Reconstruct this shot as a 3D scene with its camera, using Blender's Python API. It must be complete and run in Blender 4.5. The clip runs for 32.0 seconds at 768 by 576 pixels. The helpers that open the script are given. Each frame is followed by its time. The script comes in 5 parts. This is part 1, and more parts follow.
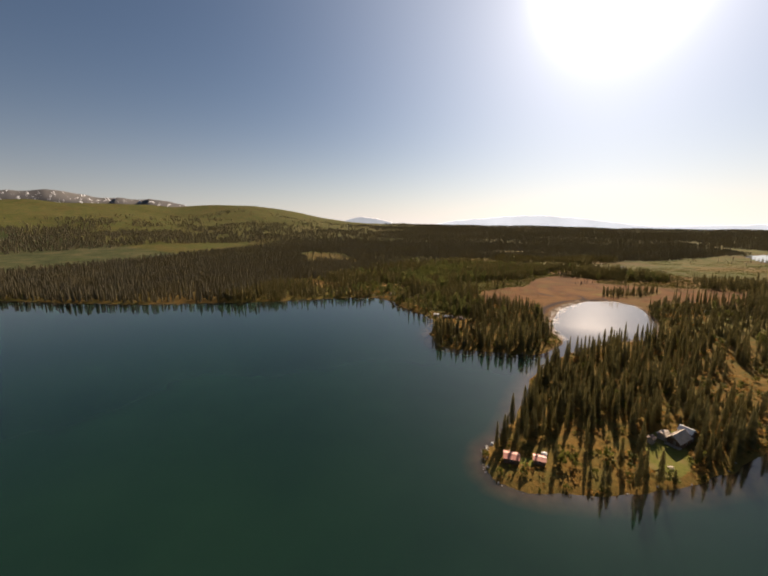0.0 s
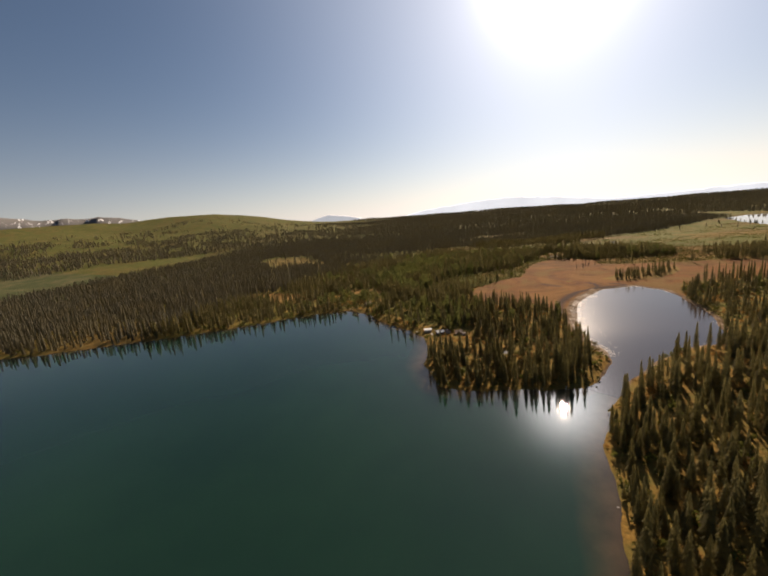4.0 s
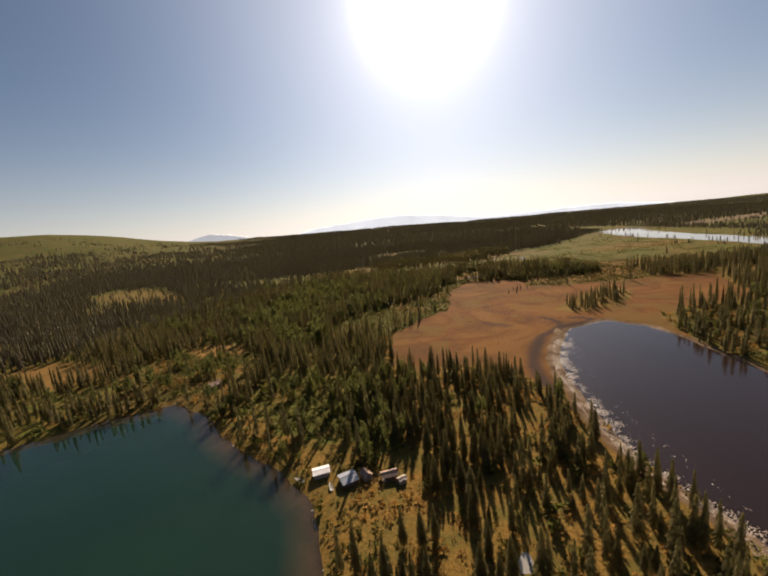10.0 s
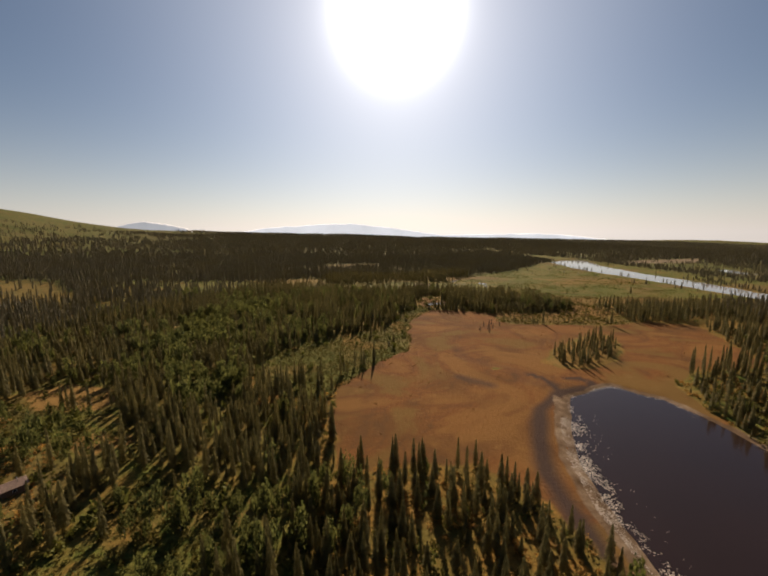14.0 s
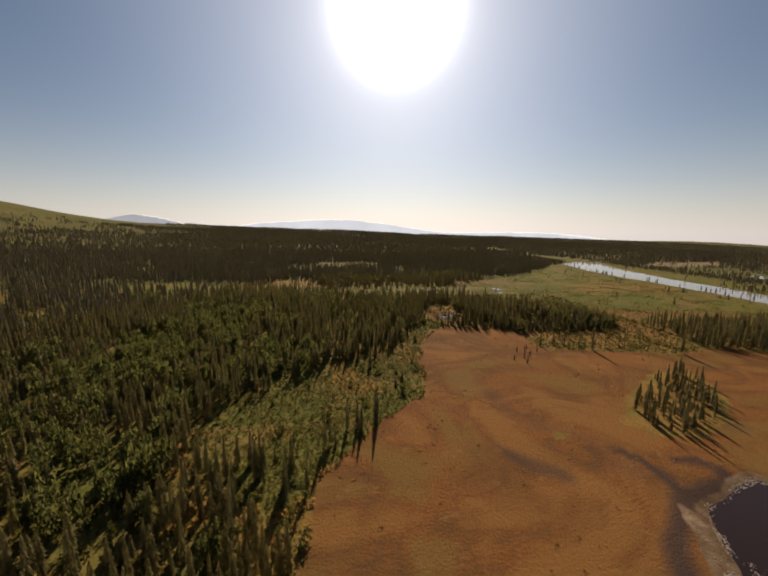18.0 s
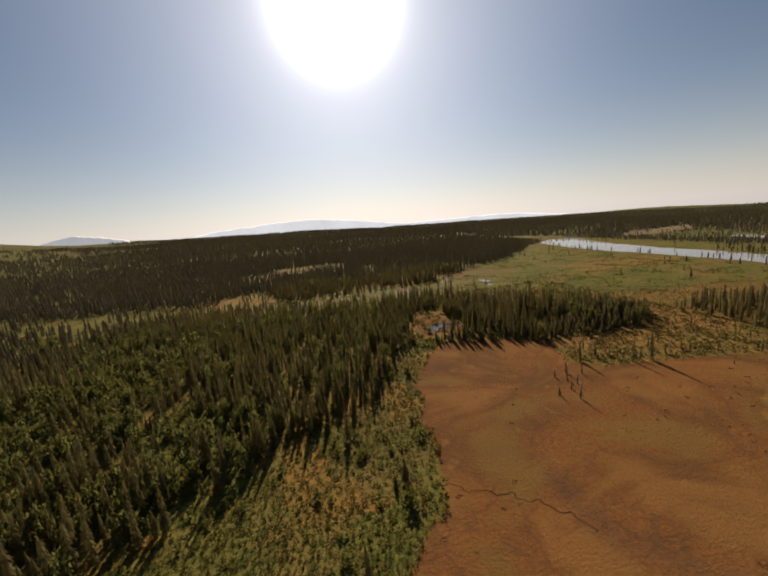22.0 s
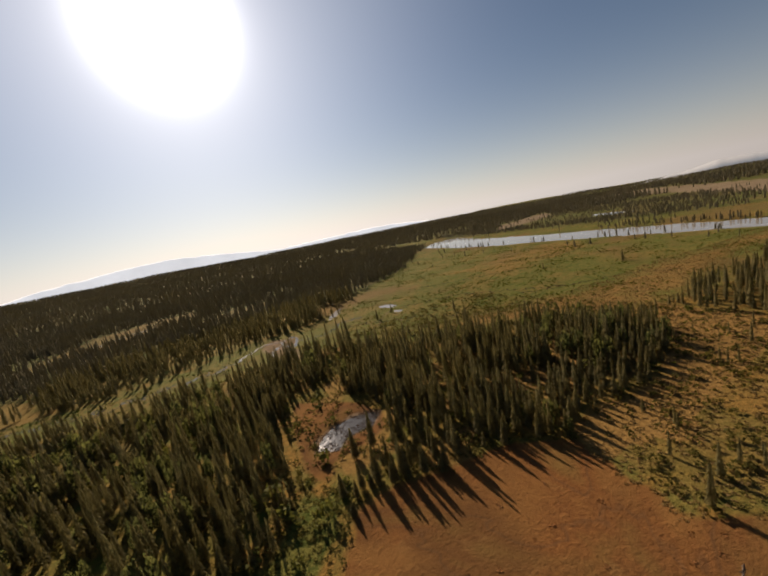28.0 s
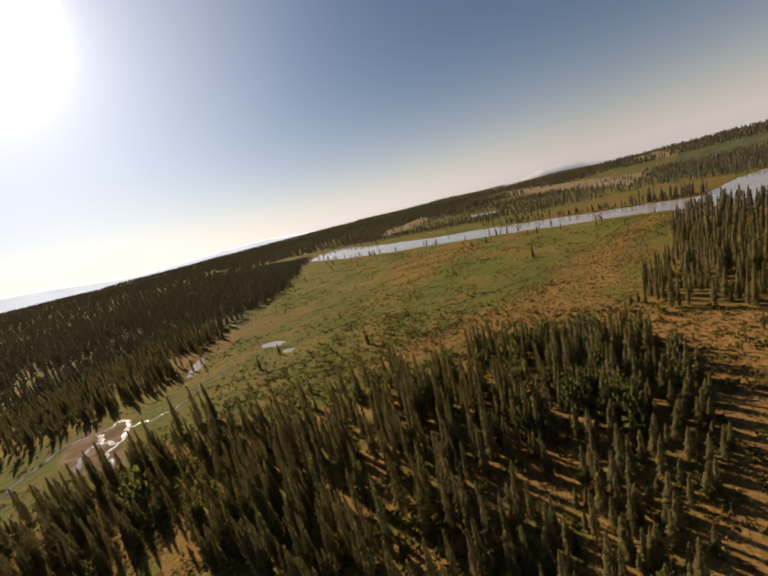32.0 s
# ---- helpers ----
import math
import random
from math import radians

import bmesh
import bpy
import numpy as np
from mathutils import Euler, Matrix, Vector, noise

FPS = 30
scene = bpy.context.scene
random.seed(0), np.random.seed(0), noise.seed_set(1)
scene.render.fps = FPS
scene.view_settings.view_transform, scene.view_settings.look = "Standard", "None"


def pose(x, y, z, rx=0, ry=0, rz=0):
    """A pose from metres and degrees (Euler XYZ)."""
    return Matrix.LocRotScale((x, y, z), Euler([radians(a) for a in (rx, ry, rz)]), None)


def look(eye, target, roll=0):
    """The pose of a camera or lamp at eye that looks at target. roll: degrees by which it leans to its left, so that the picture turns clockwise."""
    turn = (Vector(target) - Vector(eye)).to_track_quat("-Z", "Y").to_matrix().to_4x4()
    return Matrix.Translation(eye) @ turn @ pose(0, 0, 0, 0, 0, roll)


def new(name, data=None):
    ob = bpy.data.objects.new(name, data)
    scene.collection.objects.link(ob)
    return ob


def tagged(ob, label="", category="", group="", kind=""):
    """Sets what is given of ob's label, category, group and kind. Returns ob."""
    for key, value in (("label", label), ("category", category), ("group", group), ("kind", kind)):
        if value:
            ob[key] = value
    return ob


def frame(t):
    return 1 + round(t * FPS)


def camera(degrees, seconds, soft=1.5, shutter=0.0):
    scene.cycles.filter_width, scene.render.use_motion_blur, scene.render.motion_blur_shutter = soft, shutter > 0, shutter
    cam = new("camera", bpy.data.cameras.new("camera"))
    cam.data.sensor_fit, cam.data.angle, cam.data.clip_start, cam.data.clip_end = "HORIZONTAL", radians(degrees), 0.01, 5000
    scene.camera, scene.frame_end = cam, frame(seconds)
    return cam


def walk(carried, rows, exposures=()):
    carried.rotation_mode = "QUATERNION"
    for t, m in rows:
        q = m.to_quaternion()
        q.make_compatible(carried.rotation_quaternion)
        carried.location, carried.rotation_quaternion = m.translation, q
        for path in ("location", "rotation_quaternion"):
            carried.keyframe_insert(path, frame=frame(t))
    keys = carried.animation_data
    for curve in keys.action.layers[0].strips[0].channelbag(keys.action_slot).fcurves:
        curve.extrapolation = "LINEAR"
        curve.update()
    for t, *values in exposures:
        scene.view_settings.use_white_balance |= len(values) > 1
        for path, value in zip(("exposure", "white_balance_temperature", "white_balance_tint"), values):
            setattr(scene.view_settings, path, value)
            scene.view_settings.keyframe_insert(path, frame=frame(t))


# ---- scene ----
# ---- camera ----
cam = camera(93.3, 32.0, soft=2.0)
PATH = (
    (0.0, -0.01, 0.01, 87.72, 80.2, 0.5, 23.79),
    (0.5, -3.82, 9.37, 87.44, 80.53, 1.66, 23.6),
    (1.0, -7.6, 18.78, 87.11, 80.45, 3.16, 23.24),
    (1.5, -11.34, 28.33, 86.78, 79.79, 3.78, 23.01),
    (2.0, -15.09, 38.13, 86.46, 79.8, 4.04, 22.79),
    (2.5, -18.89, 48.27, 86.16, 79.44, 3.25, 22.1),
    (3.0, -22.77, 58.86, 85.96, 79.45, 3.87, 21.21),
    (3.5, -26.67, 69.81, 85.83, 79.35, 4.88, 20.11),
    (5.5, -41.7, 120.71, 85.6, 78.98, 7.83, 16.13),
    (6.0, -44.31, 133.48, 84.95, 79.24, 8.41, 15.17),
    (6.5, -46.72, 146.18, 84.27, 80.0, 9.51, 13.77),
    (7.0, -48.89, 158.72, 83.56, 80.26, 9.46, 12.43),
    (7.5, -50.83, 171.01, 82.89, 80.28, 9.66, 10.68),
    (8.0, -52.54, 182.92, 82.26, 80.43, 8.74, 8.83),
    (8.5, -54.06, 194.36, 81.67, 80.43, 8.67, 6.76),
    (9.0, -55.41, 205.25, 81.11, 80.09, 7.78, 5.27),
    (9.5, -56.58, 215.61, 80.64, 80.29, 7.21, 3.76),
    (10.0, -57.54, 225.5, 80.35, 80.31, 6.23, 2.5),
    (10.5, -58.27, 235.03, 80.28, 80.66, 5.65, 1.27),
    (11.0, -58.81, 244.25, 80.46, 80.82, 4.64, 0.16),
    (11.5, -59.21, 253.27, 80.82, 80.81, 4.26, -0.92),
    (12.0, -59.53, 262.19, 81.28, 80.82, 3.35, -1.73),
    (12.5, -59.82, 271.11, 81.75, 80.78, 2.41, -2.44),
    (13.0, -60.12, 280.17, 82.15, 80.9, 1.13, -3.18),
    (13.5, -60.43, 289.47, 82.47, 81.03, 0.67, -4.09),
    (14.0, -60.76, 299.0, 82.72, 81.32, 0.19, -4.78),
    (14.5, -61.07, 308.7, 82.94, 81.15, -0.23, -5.2),
    (15.0, -61.36, 318.45, 83.14, 81.31, -0.96, -5.08),
    (15.5, -61.57, 328.16, 83.27, 81.35, -1.09, -4.91),
    (17.5, -60.4, 366.05, 82.24, 80.43, -0.97, -4.95),
    (18.0, -59.75, 375.39, 82.16, 80.79, -0.72, -5.25),
    (18.5, -59.05, 384.78, 82.09, 80.43, -0.23, -5.65),
    (19.0, -58.28, 394.33, 82.05, 80.78, -0.21, -6.13),
    (19.5, -57.45, 404.17, 82.02, 79.69, 0.2, -6.61),
    (20.0, -56.53, 414.36, 81.96, 79.4, 0.45, -7.25),
    (20.5, -55.5, 424.82, 81.78, 79.72, 2.15, -8.39),
    (21.0, -54.35, 435.49, 81.46, 79.86, 3.23, -9.29),
    (21.5, -53.05, 446.31, 80.97, 80.57, 4.62, -10.27),
    (22.0, -51.52, 457.25, 80.33, 79.8, 4.95, -10.94),
    (22.5, -49.69, 468.28, 79.62, 80.0, 5.76, -11.85),
    (23.0, -47.48, 479.29, 78.87, 79.89, 6.34, -12.83),
    (23.5, -44.82, 490.28, 78.18, 79.39, 7.14, -14.11),
    (24.0, -41.71, 501.21, 77.54, 79.13, 7.37, -15.37),
    (24.5, -38.24, 511.99, 76.86, 79.26, 7.99, -16.93),
    (25.0, -34.46, 522.61, 76.11, 79.36, 8.5, -18.53),
    (25.5, -30.44, 533.17, 75.3, 79.27, 9.34, -20.42),
    (27.5, -8.08, 576.71, 72.32, 80.66, 12.5, -28.99),
    (28.0, -3.08, 585.38, 71.57, 80.06, 12.31, -30.29),
    (28.5, 1.77, 593.7, 70.79, 80.33, 11.92, -31.98),
    (29.0, 6.51, 601.8, 69.99, 79.26, 11.78, -33.87),
    (29.5, 11.23, 609.76, 69.27, 79.78, 12.93, -36.33),
    (30.0, 15.93, 617.53, 68.64, 78.87, 13.03, -38.79),
    (30.5, 20.65, 625.13, 68.16, 78.62, 12.7, -41.59),
    (31.0, 25.45, 632.6, 67.84, 78.75, 12.44, -44.29),
    (31.5, 30.33, 639.95, 67.62, 77.99, 13.98, -46.97),
    (32.0, 35.26, 647.28, 67.47, 77.25, 15.17, -49.57),
)
walk(cam, [(t, pose(x, y, z, a, b, c)) for t, x, y, z, a, b, c in PATH], exposures=[(0.0, 0.95, 6500, 14), (3.0, 1.0, 6500, 14), (10.0, 0.98, 6500, 14), (13.0, 0.84, 6500, 13), (18.0, 0.75, 6500, 13), (27.0, 0.75, 6500, 13), (30.0, 0.85, 6500, 14), (32.0, 0.95, 6500, 14)])

# ---- sky and sun ----
SUN_AZ, SUN_EL = radians(6.6), radians(28.6)
SUN_DIR = Vector((math.sin(SUN_AZ) * math.cos(SUN_EL), math.cos(SUN_AZ) * math.cos(SUN_EL), math.sin(SUN_EL)))
world = bpy.data.worlds.new("sky")
scene.world = world
world.use_nodes = True
wn, wl = world.node_tree.nodes, world.node_tree.links
background = wn["Background"]
sky = wn.new("ShaderNodeTexSky")
sky.sky_type, sky.sun_disc = "NISHITA", False
sky.sun_elevation, sky.sun_rotation = SUN_EL, SUN_AZ
sky.air_density, sky.dust_density, sky.ozone_density = 1.0, 0.35, 1.6
# the bright aureole of hazy air round the sun
coord = wn.new("ShaderNodeTexCoord")
dot = wn.new("ShaderNodeVectorMath")
dot.operation = "DOT_PRODUCT"
dot.inputs[1].default_value = SUN_DIR
wl.new(coord.outputs["Generated"], dot.inputs[0])
power = wn.new("ShaderNodeMath")
power.operation, power.use_clamp = "POWER", True
power.inputs[1].default_value = 330.0
wl.new(dot.outputs["Value"], power.inputs[0])
halo = wn.new("ShaderNodeMix")
halo.data_type, halo.blend_type = "RGBA", "ADD"
halo.inputs[0].default_value = 1.0
glow = wn.new("ShaderNodeMix")
glow.data_type = "RGBA"
glow.inputs[6].default_value, glow.inputs[7].default_value = (0, 0, 0, 1), (95.0, 93.0, 90.0, 1)
wl.new(power.outputs[0], glow.inputs[0])
# pale haze: the sky loses colour towards the horizon and round the sun
calm = wn.new("ShaderNodeHueSaturation")
calm.inputs["Saturation"].default_value = 0.98
calm.inputs["Value"].default_value = 0.55
wl.new(sky.outputs[0], calm.inputs["Color"])
split = wn.new("ShaderNodeSeparateXYZ")
wl.new(coord.outputs["Generated"], split.inputs[0])
low = wn.new("ShaderNodeMath")
low.operation, low.use_clamp, low.inputs[0].default_value = "SUBTRACT", True, 1.0
wl.new(split.outputs["Z"], low.inputs[1])
veil = wn.new("ShaderNodeMath")
veil.operation, veil.inputs[1].default_value = "POWER", 10.0
wl.new(low.outputs[0], veil.inputs[0])
share = wn.new("ShaderNodeMath")
share.operation, share.inputs[1].default_value = "MULTIPLY", 0.8
wl.new(veil.outputs[0], share.inputs[0])
hazy = wn.new("ShaderNodeMix")
hazy.data_type = "RGBA"
toward = wn.new("ShaderNodeMapRange")
toward.inputs["From Min"].default_value, toward.inputs["From Max"].default_value = 0.3, 0.85
wl.new(dot.outputs["Value"], toward.inputs["Value"])
haze_tone = wn.new("ShaderNodeMix")
haze_tone.data_type = "RGBA"
haze_tone.inputs[6].default_value, haze_tone.inputs[7].default_value = (6.4, 5.8, 5.4, 1), (9.8, 9.1, 8.5, 1)
wl.new(toward.outputs[0], haze_tone.inputs[0])
wl.new(haze_tone.outputs[2], hazy.inputs[7])
wl.new(share.outputs[0], hazy.inputs[0])
wl.new(calm.outputs[0], hazy.inputs[6])
wide = wn.new("ShaderNodeMath")
wide.operation, wide.use_clamp, wide.inputs[1].default_value = "POWER", True, 9.0
wl.new(dot.outputs["Value"], wide.inputs[0])
soft_glow = wn.new("ShaderNodeMix")
soft_glow.data_type, soft_glow.blend_type = "RGBA", "ADD"
soft_glow.inputs[7].default_value = (4.2, 4.3, 4.5, 1)
wl.new(wide.outputs[0], soft_glow.inputs[0])
wl.new(hazy.outputs[2], soft_glow.inputs[6])
middle = wn.new("ShaderNodeMath")
middle.operation, middle.use_clamp, middle.inputs[1].default_value = "POWER", True, 75.0
wl.new(dot.outputs["Value"], middle.inputs[0])
inner = wn.new("ShaderNodeMix")
inner.data_type, inner.blend_type = "RGBA", "ADD"
inner.inputs[7].default_value = (3.6, 3.5, 3.3, 1)
wl.new(middle.outputs[0], inner.inputs[0])
wl.new(soft_glow.outputs[2], inner.inputs[6])
wl.new(inner.outputs[2], halo.inputs[6])
wl.new(glow.outputs[2], halo.inputs[7])
wl.new(halo.outputs[2], background.inputs[0])
background.inputs[1].default_value = 0.053

sun_data = bpy.data.lights.new("sun", "SUN")
sun_data.energy, sun_data.angle, sun_data.color = 5.0, radians(0.53), (1.0, 0.80, 0.59)
sun = new("sun", sun_data)
sun.matrix_world = look((0, 0, 600), Vector((0, 0, 600)) - SUN_DIR)

# ---- materials ----
def material(name):
    m = bpy.data.materials.new(name)
    m.use_nodes = True
    return m, m.node_tree.nodes, m.node_tree.links, m.node_tree.nodes["Principled BSDF"]


def noise_node(nt, links, scale, detail=6.0, rough=0.6, vec=None):
    n = nt.new("ShaderNodeTexNoise")
    n.inputs["Scale"].default_value, n.inputs["Detail"].default_value, n.inputs["Roughness"].default_value = scale, detail, rough
    if vec is None:
        g = nt.new("ShaderNodeNewGeometry")
        vec = g.outputs["Position"]
    links.new(vec, n.inputs["Vector"])
    return n


def ramp(nt, links, fac, stops):
    r = nt.new("ShaderNodeValToRGB")
    e = r.color_ramp.elements
    while len(e) < len(stops):
        e.new(0.5)
    for k, (p, c) in zip(e, stops):
        k.position, k.color = p, (*c, 1) if len(c) == 3 else c
    links.new(fac, r.inputs[0])
    return r.outputs[0]


def mix(nt, links, fac, a, b, blend="MIX"):
    m = nt.new("ShaderNodeMix")
    m.data_type, m.blend_type = "RGBA", blend
    for socket, value in ((m.inputs[0], fac), (m.inputs[6], a), (m.inputs[7], b)):
        if isinstance(value, (int, float)):
            socket.default_value = value
        elif isinstance(value, tuple):
            socket.default_value = (*value, 1)
        else:
            links.new(value, socket)
    return m.outputs[2]


def bump(nt, links, height, strength, distance, bsdf):
    b = nt.new("ShaderNodeBump")
    b.inputs["Strength"].default_value, b.inputs["Distance"].default_value = strength, distance
    links.new(height, b.inputs["Height"])
    links.new(b.outputs[0], bsdf.inputs["Normal"])


def simple(name, a, b, scale=3.0, rough=0.8, metal=0.0, bump_by=0.0, random_tint=0.0):
    """Two tones mixed by fine noise, with a coarse stain over them."""
    m, nt, ln, bs = material(name)
    fine, coarse = noise_node(nt, ln, scale), noise_node(nt, ln, scale * 0.13, 3.0)
    c = ramp(nt, ln, fine.outputs[0], [(0.35, a), (0.65, b)])
    c = mix(nt, ln, ramp(nt, ln, coarse.outputs[0], [(0.4, (0, 0, 0)), (0.7, (0.5, 0.5, 0.5))]), c, tuple(v * 0.6 for v in a))
    if random_tint:
        info = nt.new("ShaderNodeObjectInfo")
        c = mix(nt, ln, random_tint, c, ramp(nt, ln, info.outputs["Random"], [(0.0, tuple(v * 0.6 for v in a)), (1.0, tuple(min(1, v * 1.5) for v in b))]))
    ln.new(c, bs.inputs["Base Color"])
    bs.inputs["Roughness"].default_value, bs.inputs["Metallic"].default_value = rough, metal
    if bump_by:
        bump(nt, ln, fine.outputs[0], 0.6, bump_by, bs)
    return m


def foliage(name, dark, light, through_light, tint_scale=0.05, gaps=0.0, sheen=0.15):
    """Needles or leaves: each tree has its own tone, and some light comes through."""
    m, nt, ln, bs = material(name)
    geo = nt.new("ShaderNodeNewGeometry")
    info = nt.new("ShaderNodeObjectInfo")
    both = nt.new("ShaderNodeMath")
    both.operation = "ADD"
    ln.new(geo.outputs["Random Per Island"], both.inputs[0])
    ln.new(info.outputs["Random"], both.inputs[1])
    part_of = nt.new("ShaderNodeMath")
    part_of.operation = "FRACT"
    ln.new(both.outputs[0], part_of.inputs[0])
    stand = noise_node(nt, ln, tint_scale, 3.0)
    leaf = noise_node(nt, ln, 1.7, 4.0)
    c = ramp(nt, ln, part_of.outputs[0], [(0.0, dark), (1.0, light)])
    c = mix(nt, ln, ramp(nt, ln, stand.outputs[0], [(0.35, (0, 0, 0)), (0.7, (0.6, 0.6, 0.6))]), c, tuple((d + l) / 2 * s for d, l, s in zip(dark, light, (1.22, 1.08, 0.7))))
    c = mix(nt, ln, ramp(nt, ln, leaf.outputs[0], [(0.35, (0, 0, 0)), (0.8, (0.45, 0.45, 0.45))]), c, tuple(v * 0.7 for v in dark))
    ln.new(c, bs.inputs["Base Color"])
    bs.inputs["Roughness"].default_value = 0.8
    bs.inputs["Specular IOR Level"].default_value = sheen
    thin = nt.new("ShaderNodeBsdfTranslucent")
    ln.new(c, thin.inputs[0])
    share = nt.new("ShaderNodeMixShader")
    share.inputs[0].default_value = through_light
    ln.new(bs.outputs[0], share.inputs[1])
    ln.new(thin.outputs[0], share.inputs[2])
    result = share.outputs[0]
    if gaps:
        # gaps between the twigs let the light through
        twig = noise_node(nt, ln, 7.0, 2.0, 0.6)
        open_air = nt.new("ShaderNodeBsdfTransparent")
        porous = nt.new("ShaderNodeMixShader")
        ln.new(ramp(nt, ln, twig.outputs[0], [(0.38 + 0.14 * gaps, (1, 1, 1)), (0.44 + 0.14 * gaps, (0, 0, 0))]), porous.inputs[0])
        ln.new(result, porous.inputs[1])
        ln.new(open_air.outputs[0], porous.inputs[2])
        result = porous.outputs[0]
    ln.new(result, nt["Material Output"].inputs[0])
    return m


def ground_material():
    m, nt, ln, bs = material("ground_cover")
    zone, zone2 = nt.new("ShaderNodeAttribute"), nt.new("ShaderNodeAttribute")
    zone.attribute_name, zone2.attribute_name = "zone", "zone2"
    s1, s2 = nt.new("ShaderNodeSeparateColor"), nt.new("ShaderNodeSeparateColor")
    ln.new(zone.outputs["Color"], s1.inputs[0])
    ln.new(zone2.outputs["Color"], s2.inputs[0])
    tuft, patch, broad, wide = noise_node(nt, ln, 0.9, 7.0, 0.7), noise_node(nt, ln, 0.11, 5.0), noise_node(nt, ln, 0.022, 5.0, 0.65), noise_node(nt, ln, 0.006, 4.0)

    def edge(value, soft=0.12):
        add = nt.new("ShaderNodeMath")
        add.operation = "ADD"
        ln.new(value, add.inputs[0])
        jitter = nt.new("ShaderNodeMath")
        jitter.operation, jitter.inputs[1].default_value, jitter.inputs[2].default_value = "MULTIPLY_ADD", 0.5, -0.25
        ln.new(patch.outputs[0], jitter.inputs[0])
        ln.new(jitter.outputs[0], add.inputs[1])
        return ramp(nt, ln, add.outputs[0], [(0.5 - soft, (0, 0, 0)), (0.5 + soft, (1, 1, 1))])

    floor = ramp(nt, ln, tuft.outputs[0], [(0.25, (0.055, 0.041, 0.013)), (0.5, (0.165, 0.1, 0.026)), (0.8, (0.28, 0.16, 0.042))])
    floor = mix(nt, ln, ramp(nt, ln, patch.outputs[0], [(0.42, (0, 0, 0)), (0.62, (0.85, 0.85, 0.85))]), floor, (0.10, 0.086, 0.024))
    moss = ramp(nt, ln, tuft.outputs[0], [(0.25, (0.087, 0.038, 0.014)), (0.55, (0.142, 0.064, 0.021)), (0.85, (0.190, 0.094, 0.034))])
    moss = mix(nt, ln, ramp(nt, ln, broad.outputs[0], [(0.44, (0, 0, 0)), (0.56, (0.85, 0.85, 0.85))]), moss, (0.096, 0.049, 0.018))
    moss = mix(nt, ln, ramp(nt, ln, patch.outputs[0], [(0.60, (0, 0, 0)), (0.74, (0.6, 0.6, 0.6))]), moss, (0.190, 0.107, 0.039))
    sweep = noise_node(nt, ln, 0.016, 4.0, 0.5)
    sweep.inputs["Distortion"].default_value = 1.6
    moss = mix(nt, ln, ramp(nt, ln, sweep.outputs[0], [(0.50, (0, 0, 0)), (0.60, (0.75, 0.75, 0.75))]), moss, (0.165, 0.085, 0.027))
    moss = mix(nt, ln, ramp(nt, ln, sweep.outputs[0], [(0.36, (0.7, 0.7, 0.7)), (0.45, (0, 0, 0))]), moss, (0.125, 0.080, 0.025))
    moss = mix(nt, ln, ramp(nt, ln, sweep.outputs[0], [(0.465, (0, 0, 0)), (0.48, (0.5, 0.5, 0.5)), (0.495, (0, 0, 0))]), moss, (0.075, 0.043, 0.021))
    stain = ramp(nt, ln, zone.outputs["Alpha"], [(0.1, (0, 0, 0)), (0.9, (0.92, 0.92, 0.92))])
    moss = mix(nt, ln, stain, moss, (0.042, 0.030, 0.026))
    sedge = ramp(nt, ln, tuft.outputs[0], [(0.25, (0.042, 0.046, 0.012)), (0.5, (0.092, 0.09, 0.022)), (0.8, (0.165, 0.145, 0.04))])
    sedge = mix(nt, ln, ramp(nt, ln, broad.outputs[0], [(0.48, (0, 0, 0)), (0.59, (0.75, 0.75, 0.75))]), sedge, (0.15, 0.105, 0.032))
    sedge = mix(nt, ln, ramp(nt, ln, patch.outputs[0], [(0.55, (0, 0, 0)), (0.68, (0.7, 0.7, 0.7))]), sedge, (0.07, 0.10, 0.018))
    clump = noise_node(nt, ln, 0.3, 4.0, 0.65)
    sedge = mix(nt, ln, ramp(nt, ln, clump.outputs[0], [(0.52, (0, 0, 0)), (0.60, (0.8, 0.8, 0.8))]), sedge, (0.045, 0.06, 0.013))
    sedge = mix(nt, ln, ramp(nt, ln, wide.outputs[0], [(0.53, (0, 0, 0)), (0.62, (0.6, 0.6, 0.6))]), sedge, (0.125, 0.075, 0.032))
    mud = ramp(nt, ln, patch.outputs[0], [(0.3, (0.06, 0.038, 0.02)), (0.5, (0.12, 0.082, 0.05)), (0.7, (0.22, 0.165, 0.11))])
    heath = ramp(nt, ln, tuft.outputs[0], [(0.3, (0.115, 0.068, 0.022)), (0.7, (0.24, 0.145, 0.047))])
    # far meadows: heath tone greyed, distance haze put into the colour
    tan = ramp(nt, ln, broad.outputs[0], [(0.3, (0.12, 0.09, 0.055)), (0.7, (0.20, 0.155, 0.10))])
    tundra = ramp(nt, ln, broad.outputs[0], [(0.35, (0.040, 0.048, 0.022)), (0.5, (0.062, 0.068, 0.031)), (0.65, (0.10, 0.09, 0.046))])
    tundra = mix(nt, ln, ramp(nt, ln, wide.outputs[0], [(0.52, (0, 0, 0)), (0.6, (0.7, 0.7, 0.7))]), tundra, (0.045, 0.06, 0.018))
    lawn = ramp(nt, ln, tuft.outputs[0], [(0.3, (0.11, 0.12, 0.025)), (0.7, (0.19, 0.18, 0.045))])
